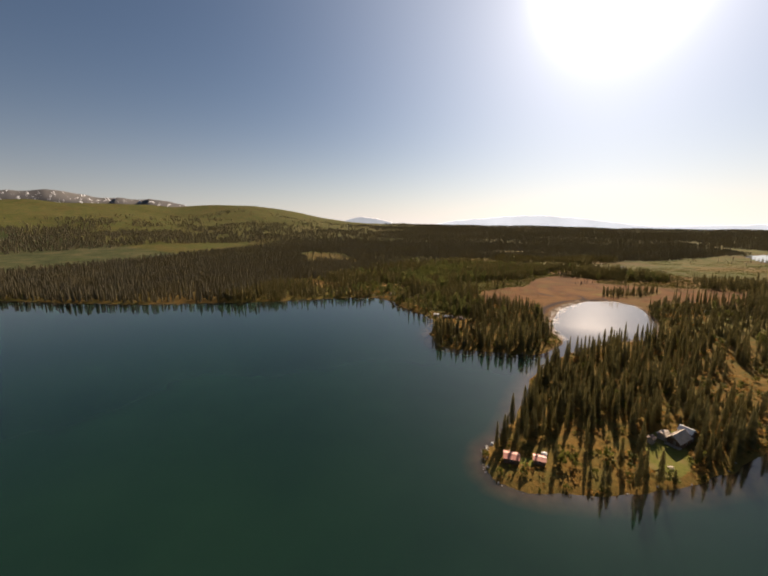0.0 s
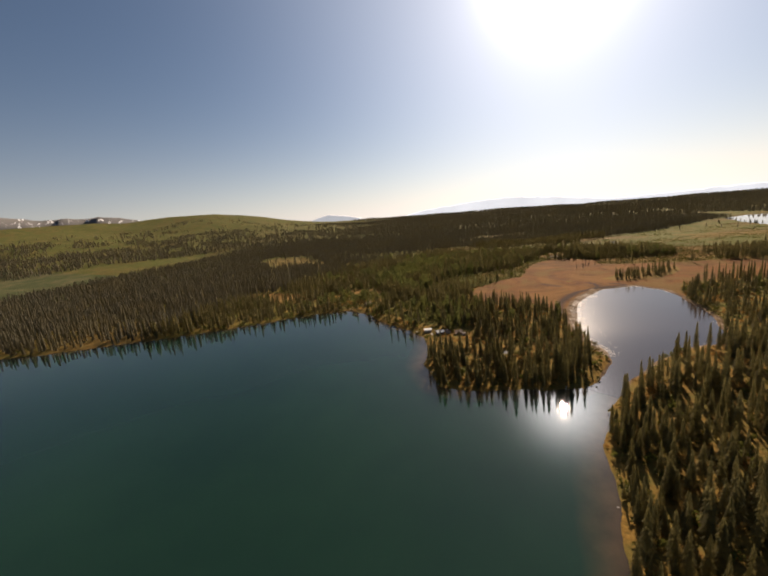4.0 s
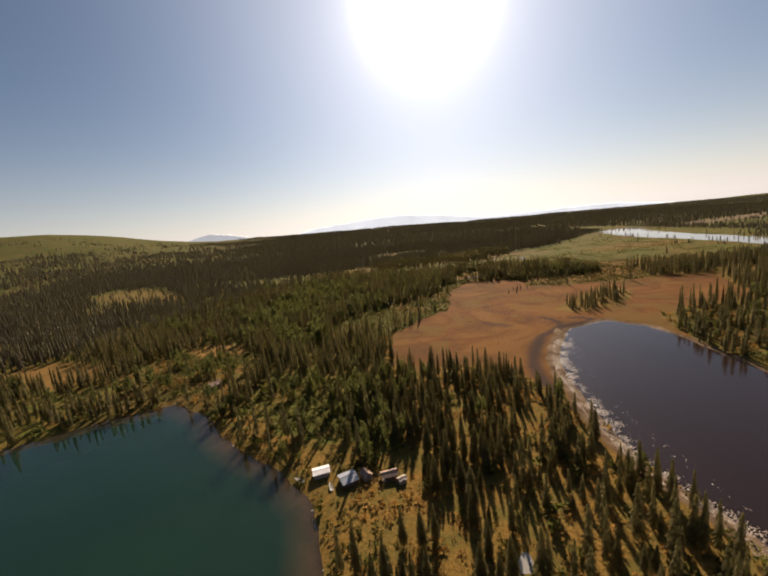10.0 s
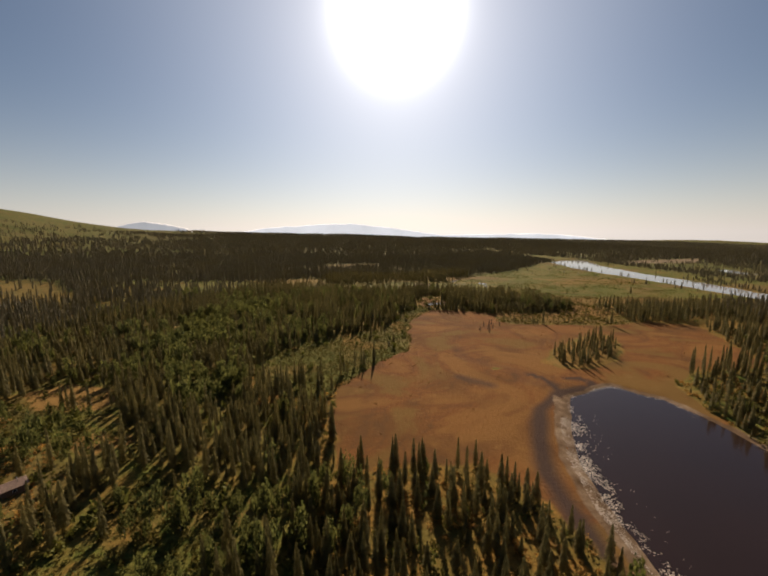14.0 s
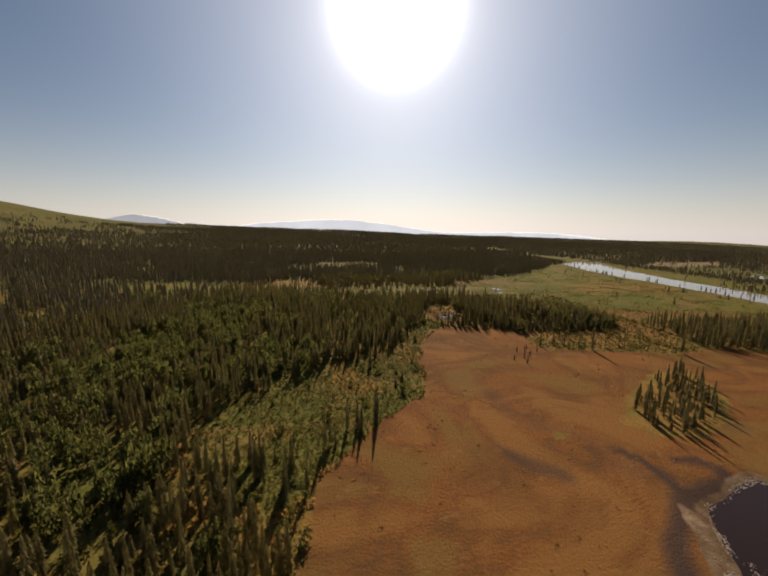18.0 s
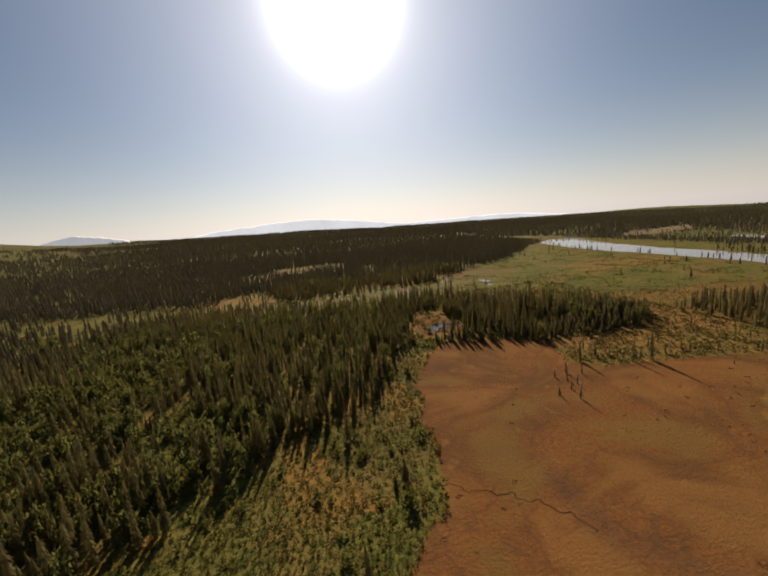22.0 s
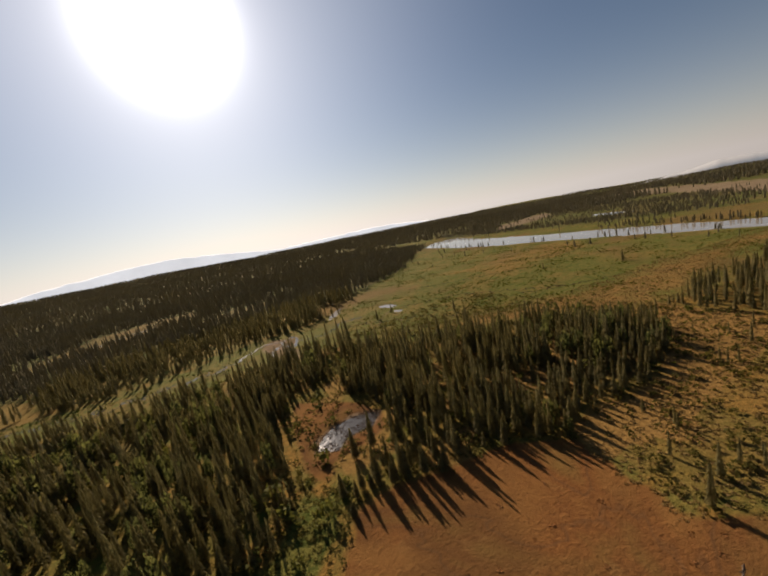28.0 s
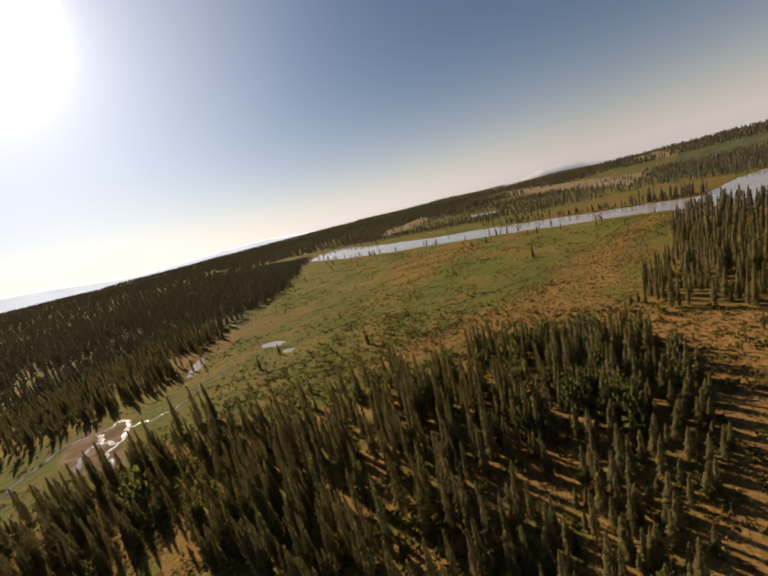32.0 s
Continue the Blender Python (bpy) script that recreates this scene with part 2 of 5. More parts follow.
    lawn = mix(nt, ln, ramp(nt, ln, patch.outputs[0], [(0.48, (0, 0, 0)), (0.62, (0.8, 0.8, 0.8))]), lawn, (0.20, 0.15, 0.06))
    c = mix(nt, ln, edge(s2.outputs[1]), floor, tundra)
    c = mix(nt, ln, edge(s1.outputs[1]), c, sedge)
    c = mix(nt, ln, edge(s2.outputs[0]), c, heath)
    c = mix(nt, ln, edge(zone2.outputs["Alpha"]), c, tan)
    c = mix(nt, ln, edge(s1.outputs[0], 0.08), c, moss)
    c = mix(nt, ln, edge(s2.outputs[2], 0.08), c, lawn)
    c = mix(nt, ln, edge(s1.outputs[2]), c, mud)
    ln.new(c, bs.inputs["Base Color"])
    bs.inputs["Roughness"].default_value = 0.9
    bs.inputs["Specular IOR Level"].default_value = 0.016
    bump(nt, ln, tuft.outputs[0], 0.9, 0.5, bs)
    return m


def water_material(name, deep, near, rough, ripple, shallow=None, chop=1.1, calm_to=None):
    m, nt, ln, bs = material(name)
    broad = noise_node(nt, ln, 0.012, 3.0)
    c = ramp(nt, ln, broad.outputs[0], [(0.3, deep), (0.7, near)])
    if shallow:
        depth = nt.new("ShaderNodeAttribute")
        depth.attribute_name = "depth"
        blot = noise_node(nt, ln, 0.12, 4.0)
        bed = ramp(nt, ln, blot.outputs[0], [(0.35, shallow), (0.7, tuple(v * 1.7 for v in shallow))])
        c = mix(nt, ln, ramp(nt, ln, depth.outputs["Fac"], [(0.05, (0, 0, 0)), (0.8, (1, 1, 1))]), bed, c)
    ln.new(c, bs.inputs["Base Color"])
    bs.inputs["IOR"].default_value = 1.33
    if shallow:
        # sunlight spreads inside the clear water
        bs.subsurface_method = "BURLEY"
        bs.inputs["Subsurface Weight"].default_value = 1.0
        bs.inputs["Subsurface Radius"].default_value = (6.0, 8.0, 7.0)
        bs.inputs["Subsurface Scale"].default_value = 1.0
    bs.inputs["Roughness"].default_value = rough
    if calm_to:
        # sheltered water is smoother: from the first y, with the first roughness, to the second
        place_of = nt.new("ShaderNodeNewGeometry")
        parts_of = nt.new("ShaderNodeSeparateXYZ")
        ln.new(place_of.outputs["Position"], parts_of.inputs[0])
        span = nt.new("ShaderNodeMapRange")
        span.inputs["From Min"].default_value, span.inputs["From Max"].default_value = calm_to[0], calm_to[1]
        span.inputs["To Min"].default_value, span.inputs["To Max"].default_value = calm_to[2], rough
        ln.new(parts_of.outputs["Y"], span.inputs["Value"])
        ln.new(span.outputs["Result"], bs.inputs["Roughness"])
    waves = noise_node(nt, ln, chop, 3.0, 0.5)
    bump(nt, ln, waves.outputs[0], ripple, 0.055 / chop, bs)
    return m


GROUND = ground_material()
POOL = water_material("pool_water", (0.03, 0.028, 0.025), (0.05, 0.045, 0.04), 0.12, 1.0, None, 0.45)
LAKE = water_material("lake_water", (0.0055, 0.0175, 0.0125), (0.0085, 0.025, 0.0155), 0.02, 0.06, (0.034, 0.025, 0.013))
POND = water_material("pond_water", (0.015, 0.009, 0.007), (0.021, 0.012, 0.009), 0.145, 0.5, None, 0.7, (255.0, 345.0, 0.03))
# river and small ponds: reflected sky glare painted as a pale base colour
GLARE_WATER = water_material("river_water", (0.2, 0.195, 0.18), (0.26, 0.25, 0.235), 0.03, 0.03)
# near needles: tones raised, a lens veil over dark trees put into the colour
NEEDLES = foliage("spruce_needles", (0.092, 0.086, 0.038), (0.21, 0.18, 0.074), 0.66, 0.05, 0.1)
# far needles: paler and greyer, distance haze put into the base colour
HAZED_NEEDLES = foliage("hazed_spruce_needles", (0.13, 0.122, 0.088), (0.22, 0.205, 0.14), 0.7, 0.02)
LEAVES = foliage("willow_leaves", (0.066, 0.076, 0.016), (0.15, 0.145, 0.032), 0.35)
TUSSOCK = foliage("tussock_leaves", (0.054, 0.053, 0.014), (0.118, 0.098, 0.026), 0.48, sheen=0.03)
ASPEN = foliage("aspen_leaves", (0.042, 0.054, 0.017), (0.128, 0.128, 0.038), 0.58)
SEDGE = foliage("sedge_tufts", (0.046, 0.062, 0.009), (0.125, 0.128, 0.02), 0.4, sheen=0.0)
BARK = simple("bark", (0.06, 0.045, 0.035), (0.14, 0.11, 0.09), 6.0, 0.9, 0, 0.02)
DEADWOOD = simple("weathered_dead_wood", (0.05, 0.04, 0.03), (0.12, 0.09, 0.07), 5.0, 0.9, 0, 0.02)
RED_ROOF = simple("red_painted_metal_roof", (0.46, 0.12, 0.07), (0.56, 0.17, 0.10), 2.0, 0.5)
WHITE_ROOF = simple("pale_metal_roof", (0.68, 0.68, 0.66), (0.80, 0.80, 0.78), 2.0, 0.4)
BLUE_ROOF = simple("grey_blue_metal_roof", (0.20, 0.23, 0.28), (0.28, 0.31, 0.36), 2.0, 0.4)
BROWN_ROOF = simple("brown_roofing", (0.22, 0.14, 0.10), (0.36, 0.25, 0.18), 3.0, 0.8)
LOGS = simple("stained_log_wall", (0.10, 0.055, 0.03), (0.20, 0.12, 0.07), 4.0, 0.75, 0, 0.02, 0.2)
BOARDS = simple("weathered_boards", (0.22, 0.18, 0.14), (0.36, 0.30, 0.24), 5.0, 0.85, 0, 0.01, 0.3)
BOARD_ROOF = simple("sun_bleached_boards", (0.42, 0.34, 0.26), (0.60, 0.50, 0.40), 4.0, 0.8)
WHITE = simple("white_paint", (0.66, 0.66, 0.64), (0.82, 0.82, 0.80), 5.0, 0.45)
DARK = simple("dark_pane", (0.015, 0.017, 0.02), (0.03, 0.03, 0.035), 3.0, 0.12)
STEEL = simple("dull_steel", (0.25, 0.25, 0.25), (0.4, 0.4, 0.4), 8.0, 0.45, 0.9)
STONE = simple("shore_stone", (0.14, 0.13, 0.11), (0.34, 0.31, 0.27), 2.0, 0.85, 0, 0.03, 0.3)
SCUM = simple("pale_floating_scum", (0.19, 0.145, 0.10), (0.36, 0.30, 0.23), 1.5, 0.5, 0, 0.02)


# ---- the plan: shores, meadow, marsh, clearings ----
def hash01(ix, iy, seed):
    v = np.sin(ix * 127.1 + iy * 311.7 + seed * 74.7) * 43758.5453
    return v - np.floor(v)


def value_noise(x, y, size, seed=0):
    x, y = np.asarray(x) / size, np.asarray(y) / size
    ix, iy = np.floor(x), np.floor(y)
    fx, fy = x - ix, y - iy
    fx, fy = fx * fx * (3 - 2 * fx), fy * fy * (3 - 2 * fy)
    a, b = hash01(ix, iy, seed), hash01(ix + 1, iy, seed)
    c, d = hash01(ix, iy + 1, seed), hash01(ix + 1, iy + 1, seed)
    return (a * (1 - fx) + b * fx) * (1 - fy) + (c * (1 - fx) + d * fx) * fy - 0.5


def inside_by(poly, x, y, rough=2.0, seed=3):
    """Metres inside the outline (negative outside), with a ragged edge."""
    p = np.asarray(poly, float)
    q = np.roll(p, -1, 0)
    best = np.full(x.shape, 1e9)
    odd = np.zeros(x.shape, bool)
    for (ax, ay), (bx, by) in zip(p, q):
        dx, dy = bx - ax, by - ay
        t = np.clip(((x - ax) * dx + (y - ay) * dy) / (dx * dx + dy * dy + 1e-9), 0, 1)
        best = np.minimum(best, np.hypot(x - ax - t * dx, y - ay - t * dy))
        if ay != by:
            odd ^= ((ay > y) != (by > y)) & (x < (bx - ax) * (y - ay) / (by - ay) + ax)
    d = np.where(odd, best, -best)
    return d + rough * (value_noise(x, y, 14, seed) + 0.6 * value_noise(x, y, 5, seed + 1))


LAKE_SHORE = [(-900, 165), (-640, 205), (-500, 236), (-420, 262), (-350, 298), (-290, 332), (-248, 362), (-215, 386), (-185, 397), (-160, 383),
              (-133, 355), (-106, 335), (-92, 321), (-84, 297), (-80, 272), (-69, 249), (-55, 246), (-38, 249), (-18, 252), (-4, 256), (5, 262),
              (9, 270), (15, 263), (10, 251), (4, 239), (1, 226), (-2.5, 212), (-5, 190), (-9, 160), (-12, 147), (-18, 135), (-16, 123), (-10, 117), (2, 118),
              (24, 125), (47, 137), (66, 156), (82, 174), (130, 215), (240, 260), (480, 300), (900, 310), (1500, -900), (-1500, -900)]
POND_SHORE = [(46, 464), (76, 474), (91, 457), (96, 428), (95, 400), (93, 375), (86, 340), (78, 320), (64, 316), (51, 306), (38, 292), (26, 277), (17, 264), (9, 251),
              (2, 256), (7, 264), (12, 276), (17, 288), (17, 303), (14, 315), (11, 328), (10, 340), (11, 362), (14, 386), (18, 408), (29, 432)]
RIVER_BANK = [(478, 1260), (450, 1120), (440, 1010), (444, 930), (442, 801), (438, 699), (420, 650), (408, 600), (460, 560), (560, 540), (620, 580), (560, 625),
              (480, 655), (482, 720), (496, 800), (508, 900), (515, 1000), (540, 1130), (610, 1300), (560, 1320)]
MEADOW_EDGE = [(-40, 417), (-69, 416), (-72, 460), (-72, 480), (-62, 493), (-49, 515), (-27, 540), (-20, 556), (-18, 584), (-10, 621), (4, 645), (19, 669), (40, 667),
               (62, 660), (80, 648), (84, 632), (72, 618), (84, 606), (118, 602), (160, 590), (205, 600), (238, 585), (209, 522), (196, 492), (140, 488), (112, 470),
               (100, 440), (97, 425), (60, 420), (20, 400), (14, 370), (9, 340), (8, 325), (2, 335), (2, 365), (-2, 392), (-8, 405), (-20, 415)]
ISLET_EDGE = [(58, 511), (64, 501), (79, 497), (100, 504), (116, 516), (136, 543), (142, 566), (122, 564), (96, 548), (74, 530)]
MARSH_EDGE = [(-240, 900), (-124, 893), (-69, 872), (-12, 872), (26, 892), (84, 890), (140, 950), (190, 985), (285, 1050), (400, 1180), (470, 1240), (446, 1110),
              (438, 1010), (442, 930), (440, 801), (436, 700), (420, 655), (350, 668), (300, 666), (245, 668), (219, 671), (205, 676), (180, 688), (159, 717), (126, 744),
              (102, 765), (92, 785), (76, 810), (46, 812), (16, 820), (-40, 823), (-100, 838), (-240, 866)]
STRIP_EDGE = [(74, 632), (72, 618), (84, 606), (118, 602), (150, 592), (190, 600), (200, 625), (203, 640), (200, 655), (205, 668), (208, 684), (186, 684), (163, 658),
              (147, 650), (127, 647), (113, 647), (100, 650), (84, 648)]
TUSSOCK_EDGE = [(-76, 470), (-66, 490), (-46, 516), (-25, 543), (-16, 585), (-11, 615), (0, 648), (18, 676), (13, 694), (-10, 664), (-33, 608), (-66, 592), (-95, 566),
                (-112, 545), (-128, 520), (-116, 500), (-93, 476)]
GROVE_EDGE = [(14, 700), (18, 668), (28, 656), (65, 651), (100, 651), (113, 648), (127, 648), (147, 651), (161, 657), (181, 671), (172, 690), (159, 712), (126, 740), (102, 762),
              (92, 783), (76, 804), (40, 810), (8, 800)]
WEST_WOODS = [(-62, 345), (-70, 400), (-76, 440), (-120, 480), (-128, 520), (-96, 570), (-40, 620), (0, 690), (0, 790), (-120, 815), (-320, 850), (-420, 700), (-420, 520), (-300, 500),
              (-250, 480), (-165, 430), (-150, 390), (-118, 360)]
CREEK = [(-26, 552), (-21, 551), (-13, 546), (-3, 540), (3, 535), (8, 529), (9, 523)]
DARK_MOSS = [(12, 545), (9, 527), (14, 518), (23, 509), (34, 500), (32, 485), (42, 476)]
DARK_PATCH = [(-2, 492), (5, 486), (12, 480)]
INLET = [(40, 492), (44, 487), (46, 478), (45, 470), (47, 465), (56, 467), (64, 472), (69, 478), (66, 484), (58, 485)]
GREEN_STREAK = [(18, 508), (22, 506), (31, 502), (32, 499), (22, 501)]
WET_BAND = [(60, 472), (42, 466), (24, 450), (12, 427), (4, 408), (2, 391), (1, 377), (0, 366), (-2, 350)]
MARSH_DITCHES = ([(150, 845), (190, 822), (215, 780), (232, 748)], [(205, 770), (240, 742), (272, 722), (280, 700)], [(92, 850), (140, 800), (152, 770)], [(190, 900), (240, 860), (300, 820)],
                 [(300, 900), (330, 850), (380, 820)])
MARSH_CREEK = [(-150, 884), (-120, 872), (-93, 860), (-66, 850), (-30, 848), (-5, 846), (14, 851)]
WILLOW_MEADOW = [(-250, 470), (-238, 486), (-200, 466), (-176, 470), (-150, 440), (-152, 412), (-176, 400), (-204, 404), (-240, 402), (-290, 400), (-286, 420), (-240, 436)]
NORTH_MEADOW = [(-440, 960), (-340, 928), (-296, 942), (-250, 926), (-199, 908), (-178, 858), (-225, 832), (-270, 830), (-330, 858), (-440, 900)]
BRAID = [(14, 851), (24, 863), (39, 874), (44, 870), (49, 866), (54, 867), (59, 871), (60, 862), (57, 853)]
BRAID_OUT = [(57, 853), (59, 851), (65, 849), (76, 844), (85, 848), (99, 862), (118, 856)]
BRAID_LOOPS = ([(57, 853), (54, 842), (51, 840), (48, 852), (48, 866)], [(51, 840), (46, 837), (45, 824), (44, 816)], [(48, 856), (43, 852), (38, 846), (36, 834)])
TUSSOCK_BROWN = [(-108, 510), (-98, 524), (-84, 524), (-74, 516), (-80, 505), (-100, 502)]
MUD_FLAT = [(64, 865), (47, 881), (34, 876), (29, 851), (37, 817), (46, 806), (56, 834)]
MUD_TRAILS = ([(138, 848), (124, 836), (111, 818)], [(124, 836), (126, 810)])
GROVE_GAPS = ((100, 680, 6), (87, 684, 4.5), (121, 678, 5), (108, 675, 5), (82, 707, 5), (70, 690, 4), (60, 672, 4), (130, 690, 4))
STRIP_SPRUCES = ((87, 617), (95, 616), (96, 612), (102, 614), (103, 610), (104, 606), (119, 616), (88, 627), (131, 608), (133, 605), (136, 602), (142, 602), (143, 599), (166, 608),
                 (177, 629), (179, 627), (190, 674), (175, 654), (177, 674), (190, 691), (147, 634), (135, 586), (159, 591), (120, 607), (150, 632), (163, 656), (168, 643), (174, 642))
POOL_CLEARING = [(14, 705), (20, 728), (26, 750), (37, 738), (46, 724), (50, 711), (45, 697), (32, 694), (24, 694), (18, 684), (14, 690)]
POOL_EDGE = [(19, 704), (25, 711), (32, 714), (40, 714), (48, 710), (43, 702), (36, 703), (31, 702), (28, 697), (23, 700)]
YARD_EAST = [(41, 160), (39, 147), (42, 141), (49, 145), (54, 154), (55, 166), (60, 172), (58, 179), (50, 178), (44, 170)]
YARD_POINT = [(-4, 129), (1, 129.5), (1, 136), (-3.5, 136)]
YARD_NORTH = [(-79, 333), (-79, 327), (-72, 326), (-66, 329), (-66, 334), (-73, 335)]
BUILT = [(-6.6, 131), (3, 133.8), (4.6, 138), (53.5, 167.5), (49.2, 169.5), (57, 172), (43.6, 164), (-91.9, 333.2), (-82.2, 329), (-76.5, 330.4), (-68.3, 330), (-64.9, 327.6), (-171, 414)]
POINT_BRUSH = [(10, 126), (32, 130), (37, 150), (37, 176), (20, 176), (10, 160)]
COVE_TURF = [(-262, 480), (-243, 488), (-201, 468), (-183, 441), (-176, 424), (-190, 412), (-210, 420), (-240, 446)]
COVE_FLATS = [(-144, 378), (-118, 360), (-96, 360), (-90, 380), (-102, 396), (-118, 410), (-131, 422), (-140, 402)]
HEATHS = ([(-184, 905), (-169, 948), (-140, 968), (-119, 946), (-98, 889), (-114, 860), (-140, 860), (-163, 872)], [(-232, 492), (-216, 506), (-180, 482), (-182, 468), (-212, 474)],
          [(-390, 460), (-340, 448), (-295, 436), (-258, 452), (-296, 478), (-345, 488)], [(-170, 452), (-150, 440), (-160, 432), (-178, 442)],
          [(-197, 1123), (-158, 1165), (-129, 1230), (-65, 1248), (-5, 1236), (7, 1200), (-1, 1135), (-41, 1135), (-73, 1108), (-113, 1103), (-161, 1083)], [(-670, 880), (-670, 960), (-548, 938), (-450, 832), (-400, 762), (-450, 745), (-530, 760)],
          [(-30, 1080), (60, 1060), (120, 1110), (40, 1130)],
          [(98, 900), (98, 945), (113, 958), (133, 925), (110, 892)], [(96, 685), (104, 685), (108, 675), (101, 671), (95, 678)])
TAN_MEADOWS = ([(700, 735), (870, 715), (1360, 1200), (1480, 1490), (1300, 1350), (1040, 1020)], [(640, 1190), (860, 1200), (1000, 1330), (760, 1290)], [(1150, 700), (1600, 760), (1760, 860), (1300, 800)])
MARSH_GOLD = [(126, 745), (159, 718), (180, 690), (205, 672), (225, 673), (280, 675), (350, 680), (420, 655), (432, 690), (360, 706), (290, 722), (240, 728), (190, 748), (150, 772), (112, 790), (100, 785)]
MARSH_BROWN = [(240, 925), (262, 840), (330, 815), (390, 815), (436, 860), (432, 915), (340, 905)]
FAR_PONDS = [(835, 1375, 55, 9, 1.75), (716, 970, 55, 11, 1.2), (700, 1440, 40, 8, 1.2), (-85, 1172, 40, 10, 0.5), (146, 868, 12, 4.2, -1.0), (142, 840, 6, 2, -1.2),
             (-108, 822, 12, 5, -0.5), (112, 905, 16, 3.5, 0.9), (-37, 298, 3.2, 1.6, 1.3), (330, 1500, 110, 9, 0.2)]

AZ = np.radians([-180, -110, -90, -68, -58, -52, -47, -40, -35, -31, -25, -15, 0, 15, 30, 50, 60, 75, 90, 110, 180])
RIM = np.array([60, 230, 278, 276, 255, 282, 280, 222, 155, 118, 90, 70, 50, 14, -8, -40, -68, -100, -125, -150, 60.0])


def far_pond(x, y):
    """Metres inside the nearest of the small far ponds."""
    best = np.full(x.shape, -1e3)
    for px, py, a, b, turn in FAR_PONDS:
        c, s = math.cos(turn), math.sin(turn)
        u, v = (x - px) * c + (y - py) * s, -(x - px) * s + (y - py) * c
        best = np.maximum(best, b * (1 - np.hypot(u / a, v / b)) + b * (1.4 * value_noise(x, y, b * 2.2, 61) + 0.9 * value_noise(x, y, b * 0.8, 62)))
    return best


def line_by(line, x, y):
    """Metres from a bent line."""
    best = np.full(x.shape, 1e9)
    for (ax, ay), (bx, by) in zip(line, line[1:]):
        t = np.clip(((x - ax) * (bx - ax) + (y - ay) * (by - ay)) / ((bx - ax) ** 2 + (by - ay) ** 2), 0, 1)
        best = np.minimum(best, np.hypot(x - ax - t * (bx - ax), y - ay - t * (by - ay)))
    return best


def plan_at(x, y):
    x, y = np.asarray(x, float), np.asarray(y, float)
    z = {"lake": inside_by(LAKE_SHORE, x, y, 2.5), "pond": inside_by(POND_SHORE, x, y, 2.0, 9), "river": inside_by(RIVER_BANK, x, y, 5.0, 15),
         "meadow": inside_by(MEADOW_EDGE, x, y, 4.0, 21), "islet": inside_by(ISLET_EDGE, x, y, 3.0, 25), "marsh": inside_by(MARSH_EDGE, x, y, 9.0, 31),
         "strip": inside_by(STRIP_EDGE, x, y, 6.0, 33), "pool_clearing": inside_by(POOL_CLEARING, x, y, 2.0, 35), "pool": inside_by(POOL_EDGE, x, y, 4.0, 37), "far_pond": far_pond(x, y)}
    z["tussock"], z["grove"] = inside_by(TUSSOCK_EDGE, x, y, 7.0, 51), inside_by(GROVE_EDGE, x, y, 3.0, 53)
    z["willow"] = np.maximum(inside_by(WILLOW_MEADOW, x, y, 8.0, 55), inside_by(NORTH_MEADOW, x, y, 8.0, 56))
    z["yard"] = np.maximum(inside_by(YARD_EAST, x, y, 1.0), inside_by(YARD_POINT, x, y, 1.0))
    z["yard_north"] = inside_by(YARD_NORTH, x, y, 2.0, 41)
    z["heath"] = np.maximum.reduce([inside_by(h, x, y, 6.0, 43) for h in HEATHS])
    z["tan"] = np.maximum.reduce([inside_by(h, x, y, 12.0, 44) for h in TAN_MEADOWS])
    z["gold"], z["brown"] = inside_by(MARSH_GOLD, x, y, 9.0, 59), inside_by(MARSH_BROWN, x, y, 14.0, 60)
    z["mud_flat"] = inside_by(MUD_FLAT, x, y, 6.0, 65)
    z["grove_gap"] = np.maximum.reduce([r - np.hypot(x - a, y - b) for a, b, r in GROVE_GAPS]) + 3 * value_noise(x, y, 6, 66)
    z["water"] = np.maximum.reduce([z["lake"], z["pond"], z["river"], z["pool"], z["far_pond"]])
    z["from_mid"] = np.hypot(x, y - 300)
    z["az"] = np.arctan2(x, y - 300)
    return z


def west_woods(x, y):
    """Metres inside the mixed woods west of the bog and round the cove."""
    return inside_by(WEST_WOODS, x, y, 8.0, 58)


def green_gap(x, y):
    """Above 0 where willow and aspen fill a gap between the spruce stands."""
    return value_noise(x, y, 48, 121) + 0.7 * value_noise(x, y, 19, 122) - 0.1


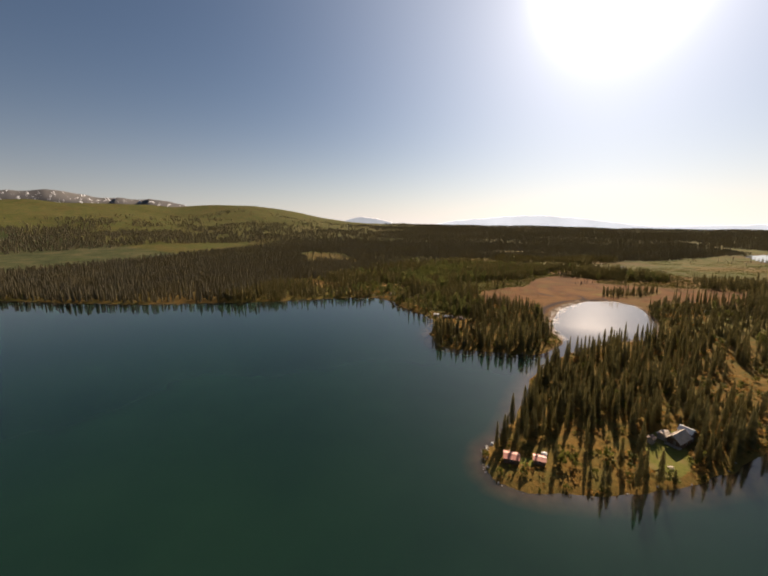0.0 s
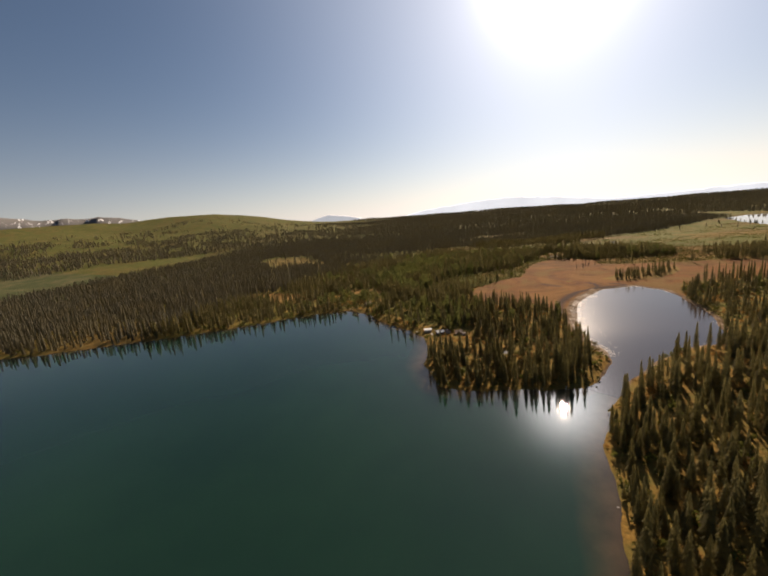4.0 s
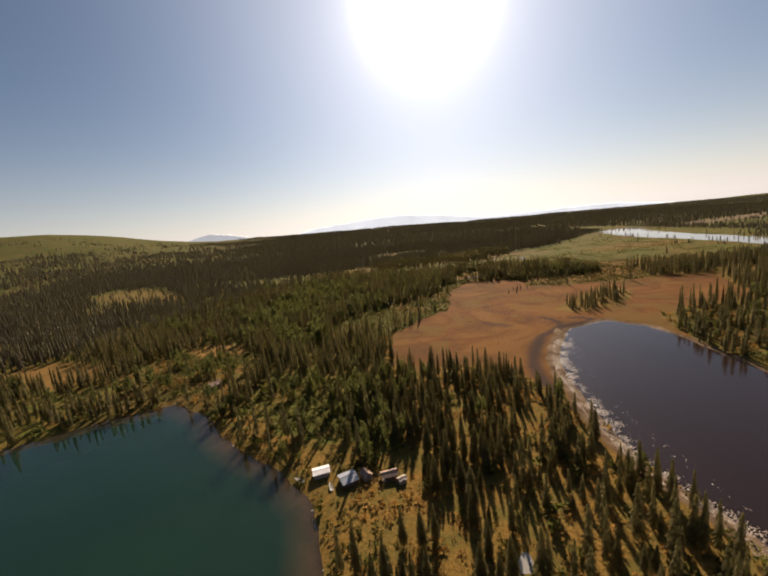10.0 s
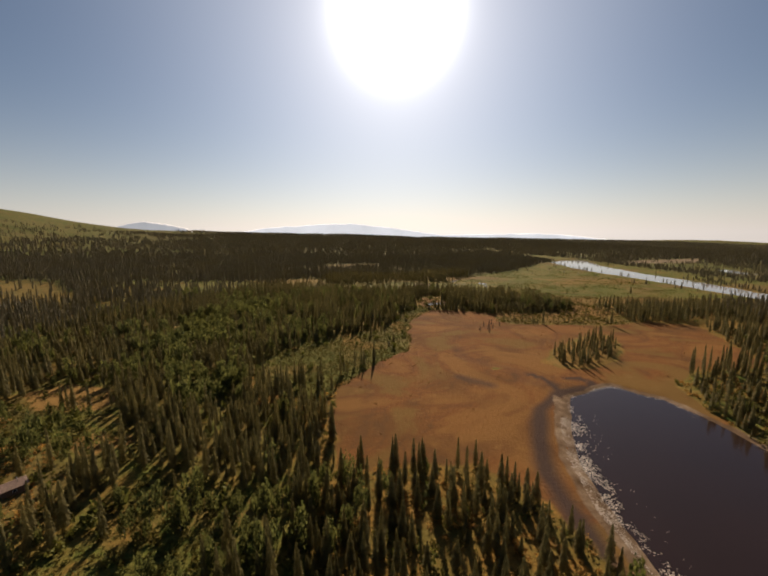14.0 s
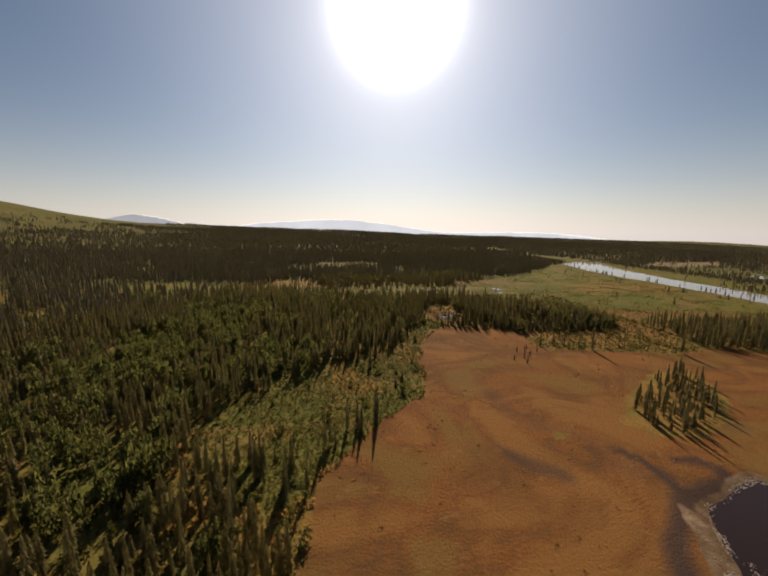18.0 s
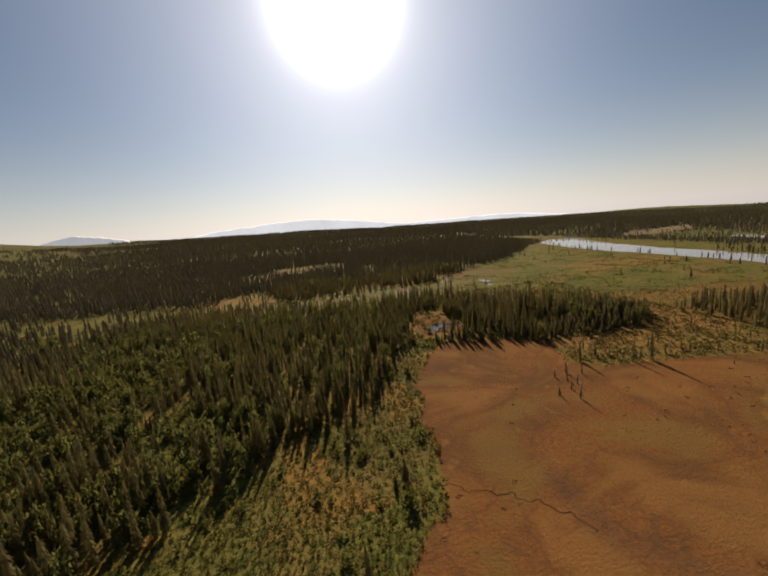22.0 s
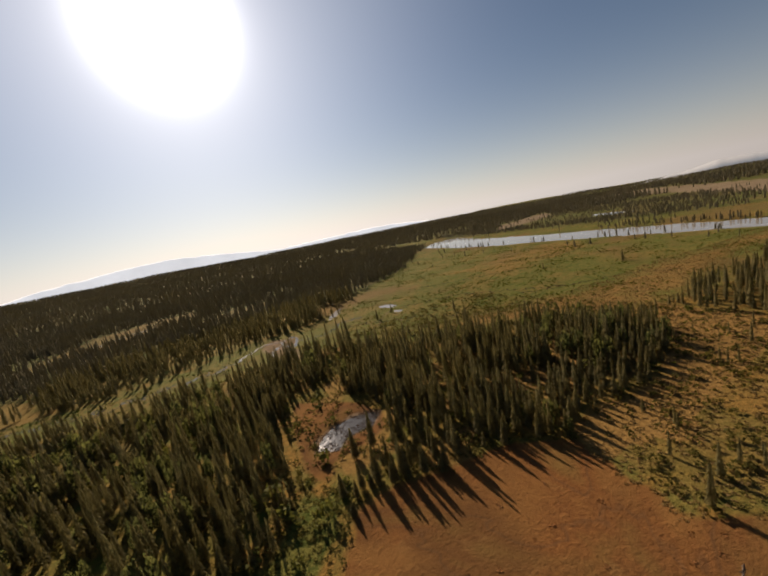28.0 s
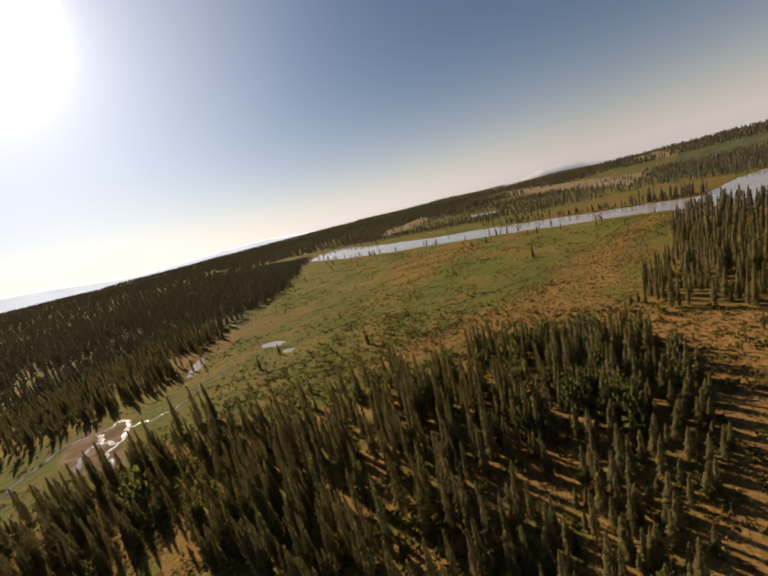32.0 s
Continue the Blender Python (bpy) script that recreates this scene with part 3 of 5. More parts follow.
def height_at(x, y, z=None):
    z = z or plan_at(x, y)
    far = np.clip((z["from_mid"] - 750) / 2700, 0, 1.35)
    rise = np.interp(z["az"], AZ, RIM) * np.clip(far, 0, 1) ** 1.35 * (1 - 0.25 * np.clip(far - 1, 0, 1))
    rise = rise + np.clip((far - 0.75) * 4, 0, 1) * np.clip((-z["az"] - 0.85) / 0.2, 0, 1) * 25 * np.abs(value_noise(x, y, 330, 77)) * (1 + value_noise(x, y, 90, 78))
    roll = np.clip(far * 3, 0, 1) * (26 * value_noise(x, y, 420, 71) + 12 * value_noise(x, y, 170, 72))
    bumpy = 1.6 * value_noise(x, y, 45, 73) + 0.7 * value_noise(x, y, 16, 74) + 0.35 * value_noise(x, y, 6, 75)
    soft = np.clip(np.maximum(z["meadow"], z["marsh"]) / 10, 0, 1)
    land = 0.9 + rise + roll * np.clip((z["from_mid"] - 850) / 500, 0, 1) + bumpy * (1 - 0.75 * soft)
    shore = np.clip(-z["water"] / 7.0, 0, 1)
    bank = 0.12 * np.clip(-z["water"], 0, 7)
    up = shore * np.where(z["from_mid"] < 1700, np.maximum(land, 0.35), land) + (1 - shore) * np.minimum(bank, 0.9)
    down = -np.clip(z["water"] * 0.3, 0.0, 4.0)
    return np.where(z["water"] > 0, down, up)


def mesh_from(name, verts, tris, mat, smooth=False):
    """A mesh from arrays of points and triangles."""
    me = bpy.data.meshes.new(name)
    verts, tris = np.asarray(verts, np.float32), np.asarray(tris, np.int32)
    me.vertices.add(len(verts))
    me.vertices.foreach_set("co", verts.ravel())
    me.loops.add(tris.size)
    me.loops.foreach_set("vertex_index", tris.ravel())
    me.polygons.add(len(tris))
    me.polygons.foreach_set("loop_start", np.arange(0, tris.size, tris.shape[1], dtype=np.int32))
    me.polygons.foreach_set("use_smooth", np.full(len(tris), smooth))
    me.materials.append(mat)
    me.update(calc_edges=True)
    return me


def sheet(xs, ys, height):
    """Quads over a grid with uneven spacing."""
    gx, gy = np.meshgrid(xs, ys)
    v = np.stack([gx.ravel(), gy.ravel(), height(gx, gy).ravel()], 1)
    n = len(xs)
    i = (np.arange(len(ys) - 1)[:, None] * n + np.arange(n - 1)[None, :]).ravel()
    return v, np.stack([i, i + 1, i + n + 1, i + n], 1)


def spaced(lo, hi, step, out_lo, out_hi, grow=1.09):
    mid = list(np.arange(lo, hi + step, step))
    s, left = step, [lo]
    while left[-1] > out_lo:
        s *= grow
        left.append(left[-1] - s)
    s, right = step, [mid[-1]]
    while right[-1] < out_hi:
        s *= grow
        right.append(right[-1] + s)
    return np.array(left[:0:-1] + mid + right[1:])


# ---- ground ----
xs, ys = spaced(-330, 330, 3.0, -4300, 4300, 1.05), spaced(95, 900, 3.0, -2600, 4650, 1.05)
v, f = sheet(xs, ys, height_at)
me = mesh_from("ground", v, f, GROUND, True)
zone = plan_at(v[:, 0], v[:, 1])


def mask(d, width=4.0):
    return np.clip(0.5 + d / (2 * width), 0, 1)


islet = zone["islet"]
strip = zone["strip"]
streak = np.minimum(inside_by(GREEN_STREAK, v[:, 0], v[:, 1], 4.0, 57), 1.0) - 0.4 + 3 * value_noise(v[:, 0], v[:, 1], 4, 69)
meadow = np.minimum(zone["meadow"], np.minimum(-islet, -strip))
meadow = np.maximum(np.minimum(meadow, -streak), zone["pool_clearing"])
marsh = np.maximum.reduce([zone["marsh"], np.where(value_noise(v[:, 0], v[:, 1], 22, 85) > -0.3, zone["tussock"], -5), np.where(value_noise(v[:, 0], v[:, 1], 26, 83) > -0.2, np.minimum(strip, 0.6), -5), np.where(value_noise(v[:, 0], v[:, 1], 12, 80) > -0.15, np.minimum(islet, 0.2), -5), zone["willow"], streak, np.where(west_woods(v[:, 0], v[:, 1]) > 0, np.maximum(30 * green_gap(v[:, 0], v[:, 1]), 0.3), -5), np.where((v[:, 0] < -150) & (zone["from_mid"] < 900), 0.3, -9), np.where(zone["grove"] > 0, 0.3, -9), np.where((v[:, 0] > 92) & (v[:, 0] < 200) & (v[:, 1] > 330) & (v[:, 1] < 490), 0.5, -9), np.where((zone["from_mid"] > 430) & (v[:, 1] > 700), 0.3, -9)])
hill = np.clip((zone["from_mid"] - 900) / 300, 0, 1) * np.clip((-zone["az"] - 0.35) / 0.35, 0, 1)
hill = np.maximum(hill, 0.9 * np.clip((zone["from_mid"] - 620) / 160, 0, 1))
hill = np.clip(hill + 0.5 * value_noise(v[:, 0], v[:, 1], 160, 81) * (hill > 0.05), 0, 1)
plain = np.clip((v[:, 0] - 500) / 30, 0, 1) * np.clip((v[:, 1] - 350) / 80, 0, 1) * np.clip((640 + 160 * value_noise(v[:, 0], v[:, 1], 140, 79) - v[:, 0]) / 60, 0, 1)
mud_ring = np.where(v[:, 0] < 40, 7.0, 3.0) + zone["pond"]
mud_ring = np.where(v[:, 1] < 300, zone["pond"] + 1.5, mud_ring)
shore_ring = zone["pool"] + 1.5
colours = np.ones((len(v), 4), np.float32)
colours[:, 0], colours[:, 1] = mask(meadow, 6.0), np.maximum(mask(marsh, 6.0), plain * 0.8)
trail = np.minimum.reduce([line_by(line, v[:, 0], v[:, 1]) for line in MUD_TRAILS])
colours[:, 2] = np.maximum.reduce([mask(mud_ring, 2.0), mask(shore_ring, 2.0), 0.6 * mask(zone["mud_flat"], 5.0), 0.62 * mask(2.0 - trail, 2.0)])
wet = np.maximum(np.clip(1.2 - line_by(WET_BAND, v[:, 0], v[:, 1]) / (5 + 3 * value_noise(v[:, 0], v[:, 1], 11, 87)), 0, 1), 0.34 * np.clip(1.2 - line_by(DARK_MOSS, v[:, 0], v[:, 1]) / (7 + 5 * value_noise(v[:, 0], v[:, 1], 13, 89)), 0, 1))
wet = np.maximum(wet, np.clip(1.3 - line_by(INLET, v[:, 0], v[:, 1]) / (2.6 + 2.0 * value_noise(v[:, 0], v[:, 1], 7, 82)), 0, 1))
wet = np.maximum(wet, 0.7 * np.clip(1.2 - line_by(DARK_PATCH, v[:, 0], v[:, 1]) / (5 + 4 * value_noise(v[:, 0], v[:, 1], 9, 86)), 0, 1))
colours[:, 3] = np.maximum(wet, 0.3 * np.clip(value_noise(v[:, 0], v[:, 1], 34, 88) * 2.6 + 0.8 * value_noise(v[:, 0], v[:, 1], 9, 84) - 0.5, 0, 1))
me.attributes.new("zone", "FLOAT_COLOR", "POINT").data.foreach_set("color", colours.ravel())
colours[:, 0] = np.maximum.reduce([np.where(zone["from_mid"] > 520, 0.47, 1.0) * mask(zone["heath"]), 0.56 * mask(zone["gold"], 14.0), 0.5 * mask(zone["brown"], 14.0), 0.52 * mask(islet, 4.0), 0.5 * mask(streak, 2.0), 0.72 * mask(zone["grove_gap"] + 2, 3.0), 0.56 * mask(np.minimum(zone["grove"], 40 * (value_noise(v[:, 0], v[:, 1], 16, 67) + 0.05)), 4.0), 0.44 * mask(inside_by(TUSSOCK_BROWN, v[:, 0], v[:, 1], 5.0, 68), 5.0), 0.6 * mask(zone["yard_north"], 2.0), np.where(v[:, 1] + 14 * value_noise(v[:, 0], v[:, 1], 20, 83) < 630, 0.46 * mask(strip), mask(strip))])
colours[:, 1], colours[:, 2], colours[:, 3] = hill, mask(zone["yard"], 1.0), mask(zone["tan"], 8.0)
me.attributes.new("zone2", "FLOAT_COLOR", "POINT").data.foreach_set("color", colours.ravel())
ground = tagged(new("ground", me), "rolling ground of forest floor, rust-brown bog and green marsh", "ground", kind="structure")


def water_sheet(name, poly, mat, label, z=0.0):
    bm = bmesh.new()
    face = bm.faces.new([bm.verts.new((x, y, z)) for x, y in poly])
    bmesh.ops.triangulate(bm, faces=[face])
    me = bpy.data.meshes.new(name)
    bm.to_mesh(me)
    bm.free()
    me.materials.append(mat)
    return tagged(new(name, me), label, "water", kind="structure")


def grown(poly, by):
    """The outline moved outwards, so that the sheet runs into the bank."""
    p = np.asarray(poly, float)
    t = np.roll(p, -1, 0) - np.roll(p, 1, 0)
    n = np.stack([t[:, 1], -t[:, 0]], 1) / np.linalg.norm(t, axis=1)[:, None]
    area = np.sum(p[:, 0] * np.roll(p[:, 1], -1) - np.roll(p[:, 0], -1) * p[:, 1])
    return p + n * by * (1 if area > 0 else -1)


# the lake: a fine sheet, so that the shallows by the shore show their brown bed
v, f = sheet(spaced(-330, 150, 3.0, -1450, 1450, 1.12), spaced(105, 420, 3.0, -880, 430, 1.12), lambda a, b: a * 0.0)
depth = inside_by(LAKE_SHORE, v[:, 0], v[:, 1], 2.5)
f = f[(depth[f] > -6).any(1)]
me = mesh_from("lake_water", v, f, LAKE)
me.attributes.new("depth", "FLOAT", "POINT").data.foreach_set("value", np.clip(depth / (13 + 7 * value_noise(v[:, 0], v[:, 1], 30, 64)), 0, 1).astype(np.float32))
tagged(new("lake_water", me), "calm dark green lake water", "water", kind="structure")
water_sheet("pond_water", grown(POND_SHORE, 3.0), POND, "still dark brown pond water", 0.03)
water_sheet("river_water", grown(RIVER_BANK, 6.0), GLARE_WATER, "glinting river water, pale with painted sky glare", 0.02)
water_sheet("pool_water", grown(POOL_EDGE, 1.5), POOL, "small glinting bog pool", 0.02)
for px, py, a, b, turn in FAR_PONDS:
    ring = [(px + math.cos(k) * a * 1.4 * math.cos(turn) - math.sin(k) * b * 1.4 * math.sin(turn), py + math.cos(k) * a * 1.4 * math.sin(turn) + math.sin(k) * b * 1.4 * math.cos(turn)) for k in np.linspace(0, math.tau, 24, endpoint=False)]
    water_sheet("pond_water", ring, GLARE_WATER, "small far pond, pale with painted sky glare", 0.02)


def ribbon(name, line, width, wander, mat, label, lift=0.05):
    """A narrow winding creek laid along a bent line."""
    pts = []
    for (ax, ay), (bx, by) in zip(line, line[1:]):
        n = max(2, int(math.hypot(bx - ax, by - ay) / 0.7))
        pts += [(ax + (bx - ax) * k / n, ay + (by - ay) * k / n) for k in range(n)]
    p = np.array(pts)
    s = np.arange(len(p)) * 0.7
    p[:, 0] += wander * (np.sin(s * 0.9) + 0.8 * np.sin(s * 0.37 + 1) + 0.4 * np.sin(s * 2.1 + 2))
    p[:, 1] += wander * (np.cos(s * 0.8 + 0.5) + 0.8 * np.sin(s * 0.31) + 0.4 * np.cos(s * 1.9))
    d = np.gradient(p, axis=0)
    nrm = np.stack([-d[:, 1], d[:, 0]], 1) / (np.linalg.norm(d, axis=1)[:, None] + 1e-6)
    w = width * (0.7 + 0.5 * np.abs(np.sin(s * 0.23)))[:, None] / 2
    rows = [p + nrm * w, p, p - nrm * w]
    vv = np.concatenate([np.column_stack([q, height_at(q[:, 0], q[:, 1]) + lift]) for q in rows])
    n = len(p)
    i = np.arange(n - 1)
    ff = np.concatenate([np.stack([i + k * n, i + 1 + k * n, i + 1 + (k + 1) * n, i + (k + 1) * n], 1)[:, ::-1] for k in range(2)])
    return tagged(new(name, mesh_from(name, vv, ff, mat)), label, "creek", kind="structure")


PEAT = simple("dark_peat", (0.02, 0.014, 0.010), (0.045, 0.03, 0.02), 2.0, 1.0)
PEAT.node_tree.nodes["Principled BSDF"].inputs["Specular IOR Level"].default_value = 0.0
ribbon("bog_creek_water", CREEK, 0.3, 0.75, PEAT, "narrow dark winding creek across the bog")
ribbon("marsh_braid_water", BRAID, 1.5, 0.7, POOL, "glinting braided creek loop in the marsh", 0.12)
ribbon("marsh_outlet_water", BRAID_OUT, 0.7, 1.2, POOL, "thin glinting creek through green sedge", 0.1)
for line in BRAID_LOOPS:
    ribbon("marsh_braid_water", line, 1.7, 0.5, POOL, "glinting side channel over grey mud", 0.12)
ribbon("marsh_creek_water", MARSH_CREEK, 0.55, 3.0, POOL, "glinting winding creek through the marsh")
ribbon("marsh_side_creek_water", [(x + 6, y - 9) for x, y in MARSH_CREEK[2:9]], 0.5, 3.0, PEAT, "narrow dark side creek in the marsh")
for line in MARSH_DITCHES:
    ribbon("marsh_ditch", line, 0.9, 1.6, PEAT, "dark winding ditch through the green marsh")


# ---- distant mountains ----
# air haze over the ridges is put into pale grey and an even emission
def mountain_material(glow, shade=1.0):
    m, nt, ln, bs = material("haze_glow_mountain")
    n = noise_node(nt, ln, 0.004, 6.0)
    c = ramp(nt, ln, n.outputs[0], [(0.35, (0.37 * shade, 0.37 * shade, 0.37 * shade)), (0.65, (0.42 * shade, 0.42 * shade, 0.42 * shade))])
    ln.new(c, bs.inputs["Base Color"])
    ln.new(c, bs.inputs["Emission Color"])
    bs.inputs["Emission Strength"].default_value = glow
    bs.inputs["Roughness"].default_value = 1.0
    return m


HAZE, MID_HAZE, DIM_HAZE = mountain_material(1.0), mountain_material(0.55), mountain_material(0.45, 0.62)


def mountain(name, label, az0, az1, crest, dist, seed, mat=HAZE, rugged=1.0):
    """A far ridge with slopes to both sides; crest: heights along it."""
    n, rows = 90, 7
    verts, faces = [], []
    for i in range(n):
        s = i / (n - 1)
        a = radians(az0 + (az1 - az0) * s)
        top = np.interp(s, np.linspace(0, 1, len(crest)), crest) + 60 * rugged * (0.07 * noise.noise((s * 14, seed, 0)) + 0.03 * noise.noise((s * 50, seed, 4)))
        for j in range(rows):
            u = j / (rows - 1) * 2 - 1
            d = dist + u * 160
            h = -320 + (top + 320) * (1 - abs(u)) ** 0.5 + 6 * noise.noise((s * 20, u * 3, seed)) * (1 - abs(u))
            verts.append((math.sin(a) * d, 300 + math.cos(a) * d, h))
    for i in range(n - 1):
        for j in range(rows - 1):
            k = i * rows + j
            faces.append((k, k + 1, k + rows + 1, k + rows))
    return tagged(new(name, mesh_from(name, verts, faces, mat, True)), label, "mountain", kind="structure")


def rocky_material():
    m, nt, ln, bs = material("rock_and_snow_patches")
    n, fine = noise_node(nt, ln, 0.03, 6.0, 0.7), noise_node(nt, ln, 0.004, 3.0)
    c = ramp(nt, ln, fine.outputs[0], [(0.35, (0.075, 0.075, 0.08)), (0.65, (0.13, 0.125, 0.12))])
    c = mix(nt, ln, ramp(nt, ln, n.outputs[0], [(0.585, (0, 0, 0)), (0.62, (1, 1, 1))]), c, (0.65, 0.67, 0.7))
    ln.new(c, bs.inputs["Base Color"])
    bs.inputs["Roughness"].default_value = 0.9
    return m


mountain("backdrop_rocky_peaks", "grey rocky peaks with snow patches behind the green hill", -84, -55, (390, 398, 392, 410, 402, 395, 404, 428, 408, 376, 372, 364, 374, 350, 315), 4300, 9, rocky_material(), 2.5)
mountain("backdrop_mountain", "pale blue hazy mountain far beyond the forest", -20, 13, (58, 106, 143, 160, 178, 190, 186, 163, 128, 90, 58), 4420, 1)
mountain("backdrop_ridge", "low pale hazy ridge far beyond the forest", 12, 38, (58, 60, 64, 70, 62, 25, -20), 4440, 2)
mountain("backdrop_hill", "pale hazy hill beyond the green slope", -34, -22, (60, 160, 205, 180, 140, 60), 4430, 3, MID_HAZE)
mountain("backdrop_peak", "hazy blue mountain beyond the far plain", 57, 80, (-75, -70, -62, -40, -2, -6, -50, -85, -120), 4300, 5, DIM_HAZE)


# ---- trees ----
rng = np.random.default_rng(7)


def spruce_shape(tiers, points, seed, droop=0.5, trunk=3):
    """A slender spruce of height 1 and radius about 1: ragged drooping tiers of boughs on a thin stem. Returns points and triangles of stem and crown."""
    r = np.random.default_rng(seed)
    cv, cf = [], []
    for i in range(tiers):
        s = i / tiers
        z1 = 0.09 + 0.91 * (s + 1.25 / tiers)
        z0 = 0.09 + 0.91 * s
        rad = (1 - s) ** 0.62 * (0.78 + 0.22 * math.sin(min(1, s * 6) * 1.57)) * r.uniform(0.82, 1.12)
        base = len(cv)
        cv.append((r.normal(0, 0.012), r.normal(0, 0.012), min(z1 + 0.02, 1.0)))
        spin = r.uniform(0, math.tau)
        for k in range(points):
            a = spin + k * math.tau / points + r.normal(0, 0.10)
            q = rad * (r.uniform(0.85, 1.12) if k % 2 == 0 else r.uniform(0.58, 0.78))
            cv.append((math.cos(a) * q, math.sin(a) * q, z0 - (droop * r.uniform(0.2, 0.9) if k % 2 == 0 else -0.15) / tiers))
        for k in range(points):
            cf.append((base, base + 1 + k, base + 1 + (k + 1) % points))
    tv, tf = [], []
    for k in range(trunk):
        a = k * math.tau / trunk
        tv += [(math.cos(a) * 0.11, math.sin(a) * 0.11, -0.03), (math.cos(a) * 0.02, math.sin(a) * 0.02, 0.9)]
    for k in range(trunk):
        a, b = 2 * k, 2 * ((k + 1) % trunk)
        tf += [(a, b, b + 1), (a, b + 1, a + 1)]
    return (np.array(tv), np.array(tf)), (np.array(cv), np.array(cf))


def leafy_shape(leaves, seed, flat=1.0, size=0.2):
    """An uneven crown of many small leaf clumps, height and radius about 1."""
    r = np.random.default_rng(seed)
    lumps = [(r.normal(0, 0.38), r.normal(0, 0.38), r.uniform(0.35, 0.8)) for _ in range(6)]
    cv, cf = [], []
    for i in range(leaves):
        lx, ly, lz = lumps[i % 6]
        d = r.normal(0, 1, 3)
        d /= np.linalg.norm(d)
        c = np.array([lx, ly, lz]) + d * r.uniform(0.22, 0.42)
        c[2] = max(c[2], 0.06) * flat
        u = r.normal(0, 1, 3)
        u /= np.linalg.norm(u)
        w = np.cross(u, d)
        w /= np.linalg.norm(w) + 1e-6
        s = size * r.uniform(0.6, 1.3)
        b = len(cv)
        cv += [c + u * s, c - u * s * 0.5 + w * s * 0.8, c - u * s * 0.5 - w * s * 0.8]
        cf.append((b, b + 1, b + 2))
    return np.array(cv), np.array(cf)


def scatter(name, shapes, x, y, z, tall, wide, mat, label, category):
    """Many plants of a few shapes joined into one mesh."""
    which = rng.integers(0, len(shapes), len(x))
    turn = rng.uniform(0, math.tau, len(x))
    allv, allf, at = [], [], 0
    for s, (sv, sf) in enumerate(shapes):
        m = which == s
        n = int(m.sum())
        if not n:
            continue
        c, sn = np.cos(turn[m])[:, None], np.sin(turn[m])[:, None]
        px = (sv[None, :, 0] * c - sv[None, :, 1] * sn) * wide[m][:, None] + x[m][:, None]
        py = (sv[None, :, 0] * sn + sv[None, :, 1] * c) * wide[m][:, None] + y[m][:, None]
        pz = sv[None, :, 2] * tall[m][:, None] + z[m][:, None]
        allv.append(np.stack([px, py, pz], 2).reshape(-1, 3))
        allf.append((sf[None] + (np.arange(n) * len(sv))[:, None, None] + at).reshape(-1, 3))
        at += n * len(sv)
    return tagged(new(name, mesh_from(name, np.concatenate(allv), np.concatenate(allf), mat)), label, category, kind="stuff")


def joined(*parts_of):
    v, f, at = [], [], 0
    for pv, pf in parts_of:
        v.append(pv)
        f.append(pf + at)
        at += len(pv)
    return np.concatenate(v), np.concatenate(f)


def jittered(x0, x1, y0, y1, step):
    gx, gy = np.meshgrid(np.arange(x0, x1, step), np.arange(y0, y1, step))
    gx = gx + (np.arange(gx.shape[0]) % 2)[:, None] * step / 2
    return gx.ravel() + rng.uniform(-0.48, 0.48, gx.size) * step, gy.ravel() + rng.uniform(-0.48, 0.48, gx.size) * step


CLUSTERS = ((-58, 514), (-30, 535), (-33, 555), (-96, 494), (-89, 495), (-78, 488), (-71, 488), (-49, 519), (-91, 489), (-67, 502), (-85, 482), (-79, 478), (-98, 484), (-105, 490), (-74, 480))
LONE = ((134, 747), (127, 728), (172, 704), (165, 709), (110, 750), (95, 779), (72, 803), (112, 777), (113, 767))


def beside(spots, x, y):
    return np.minimum.reduce([np.hypot(x - a, y - b) for a, b in spots])


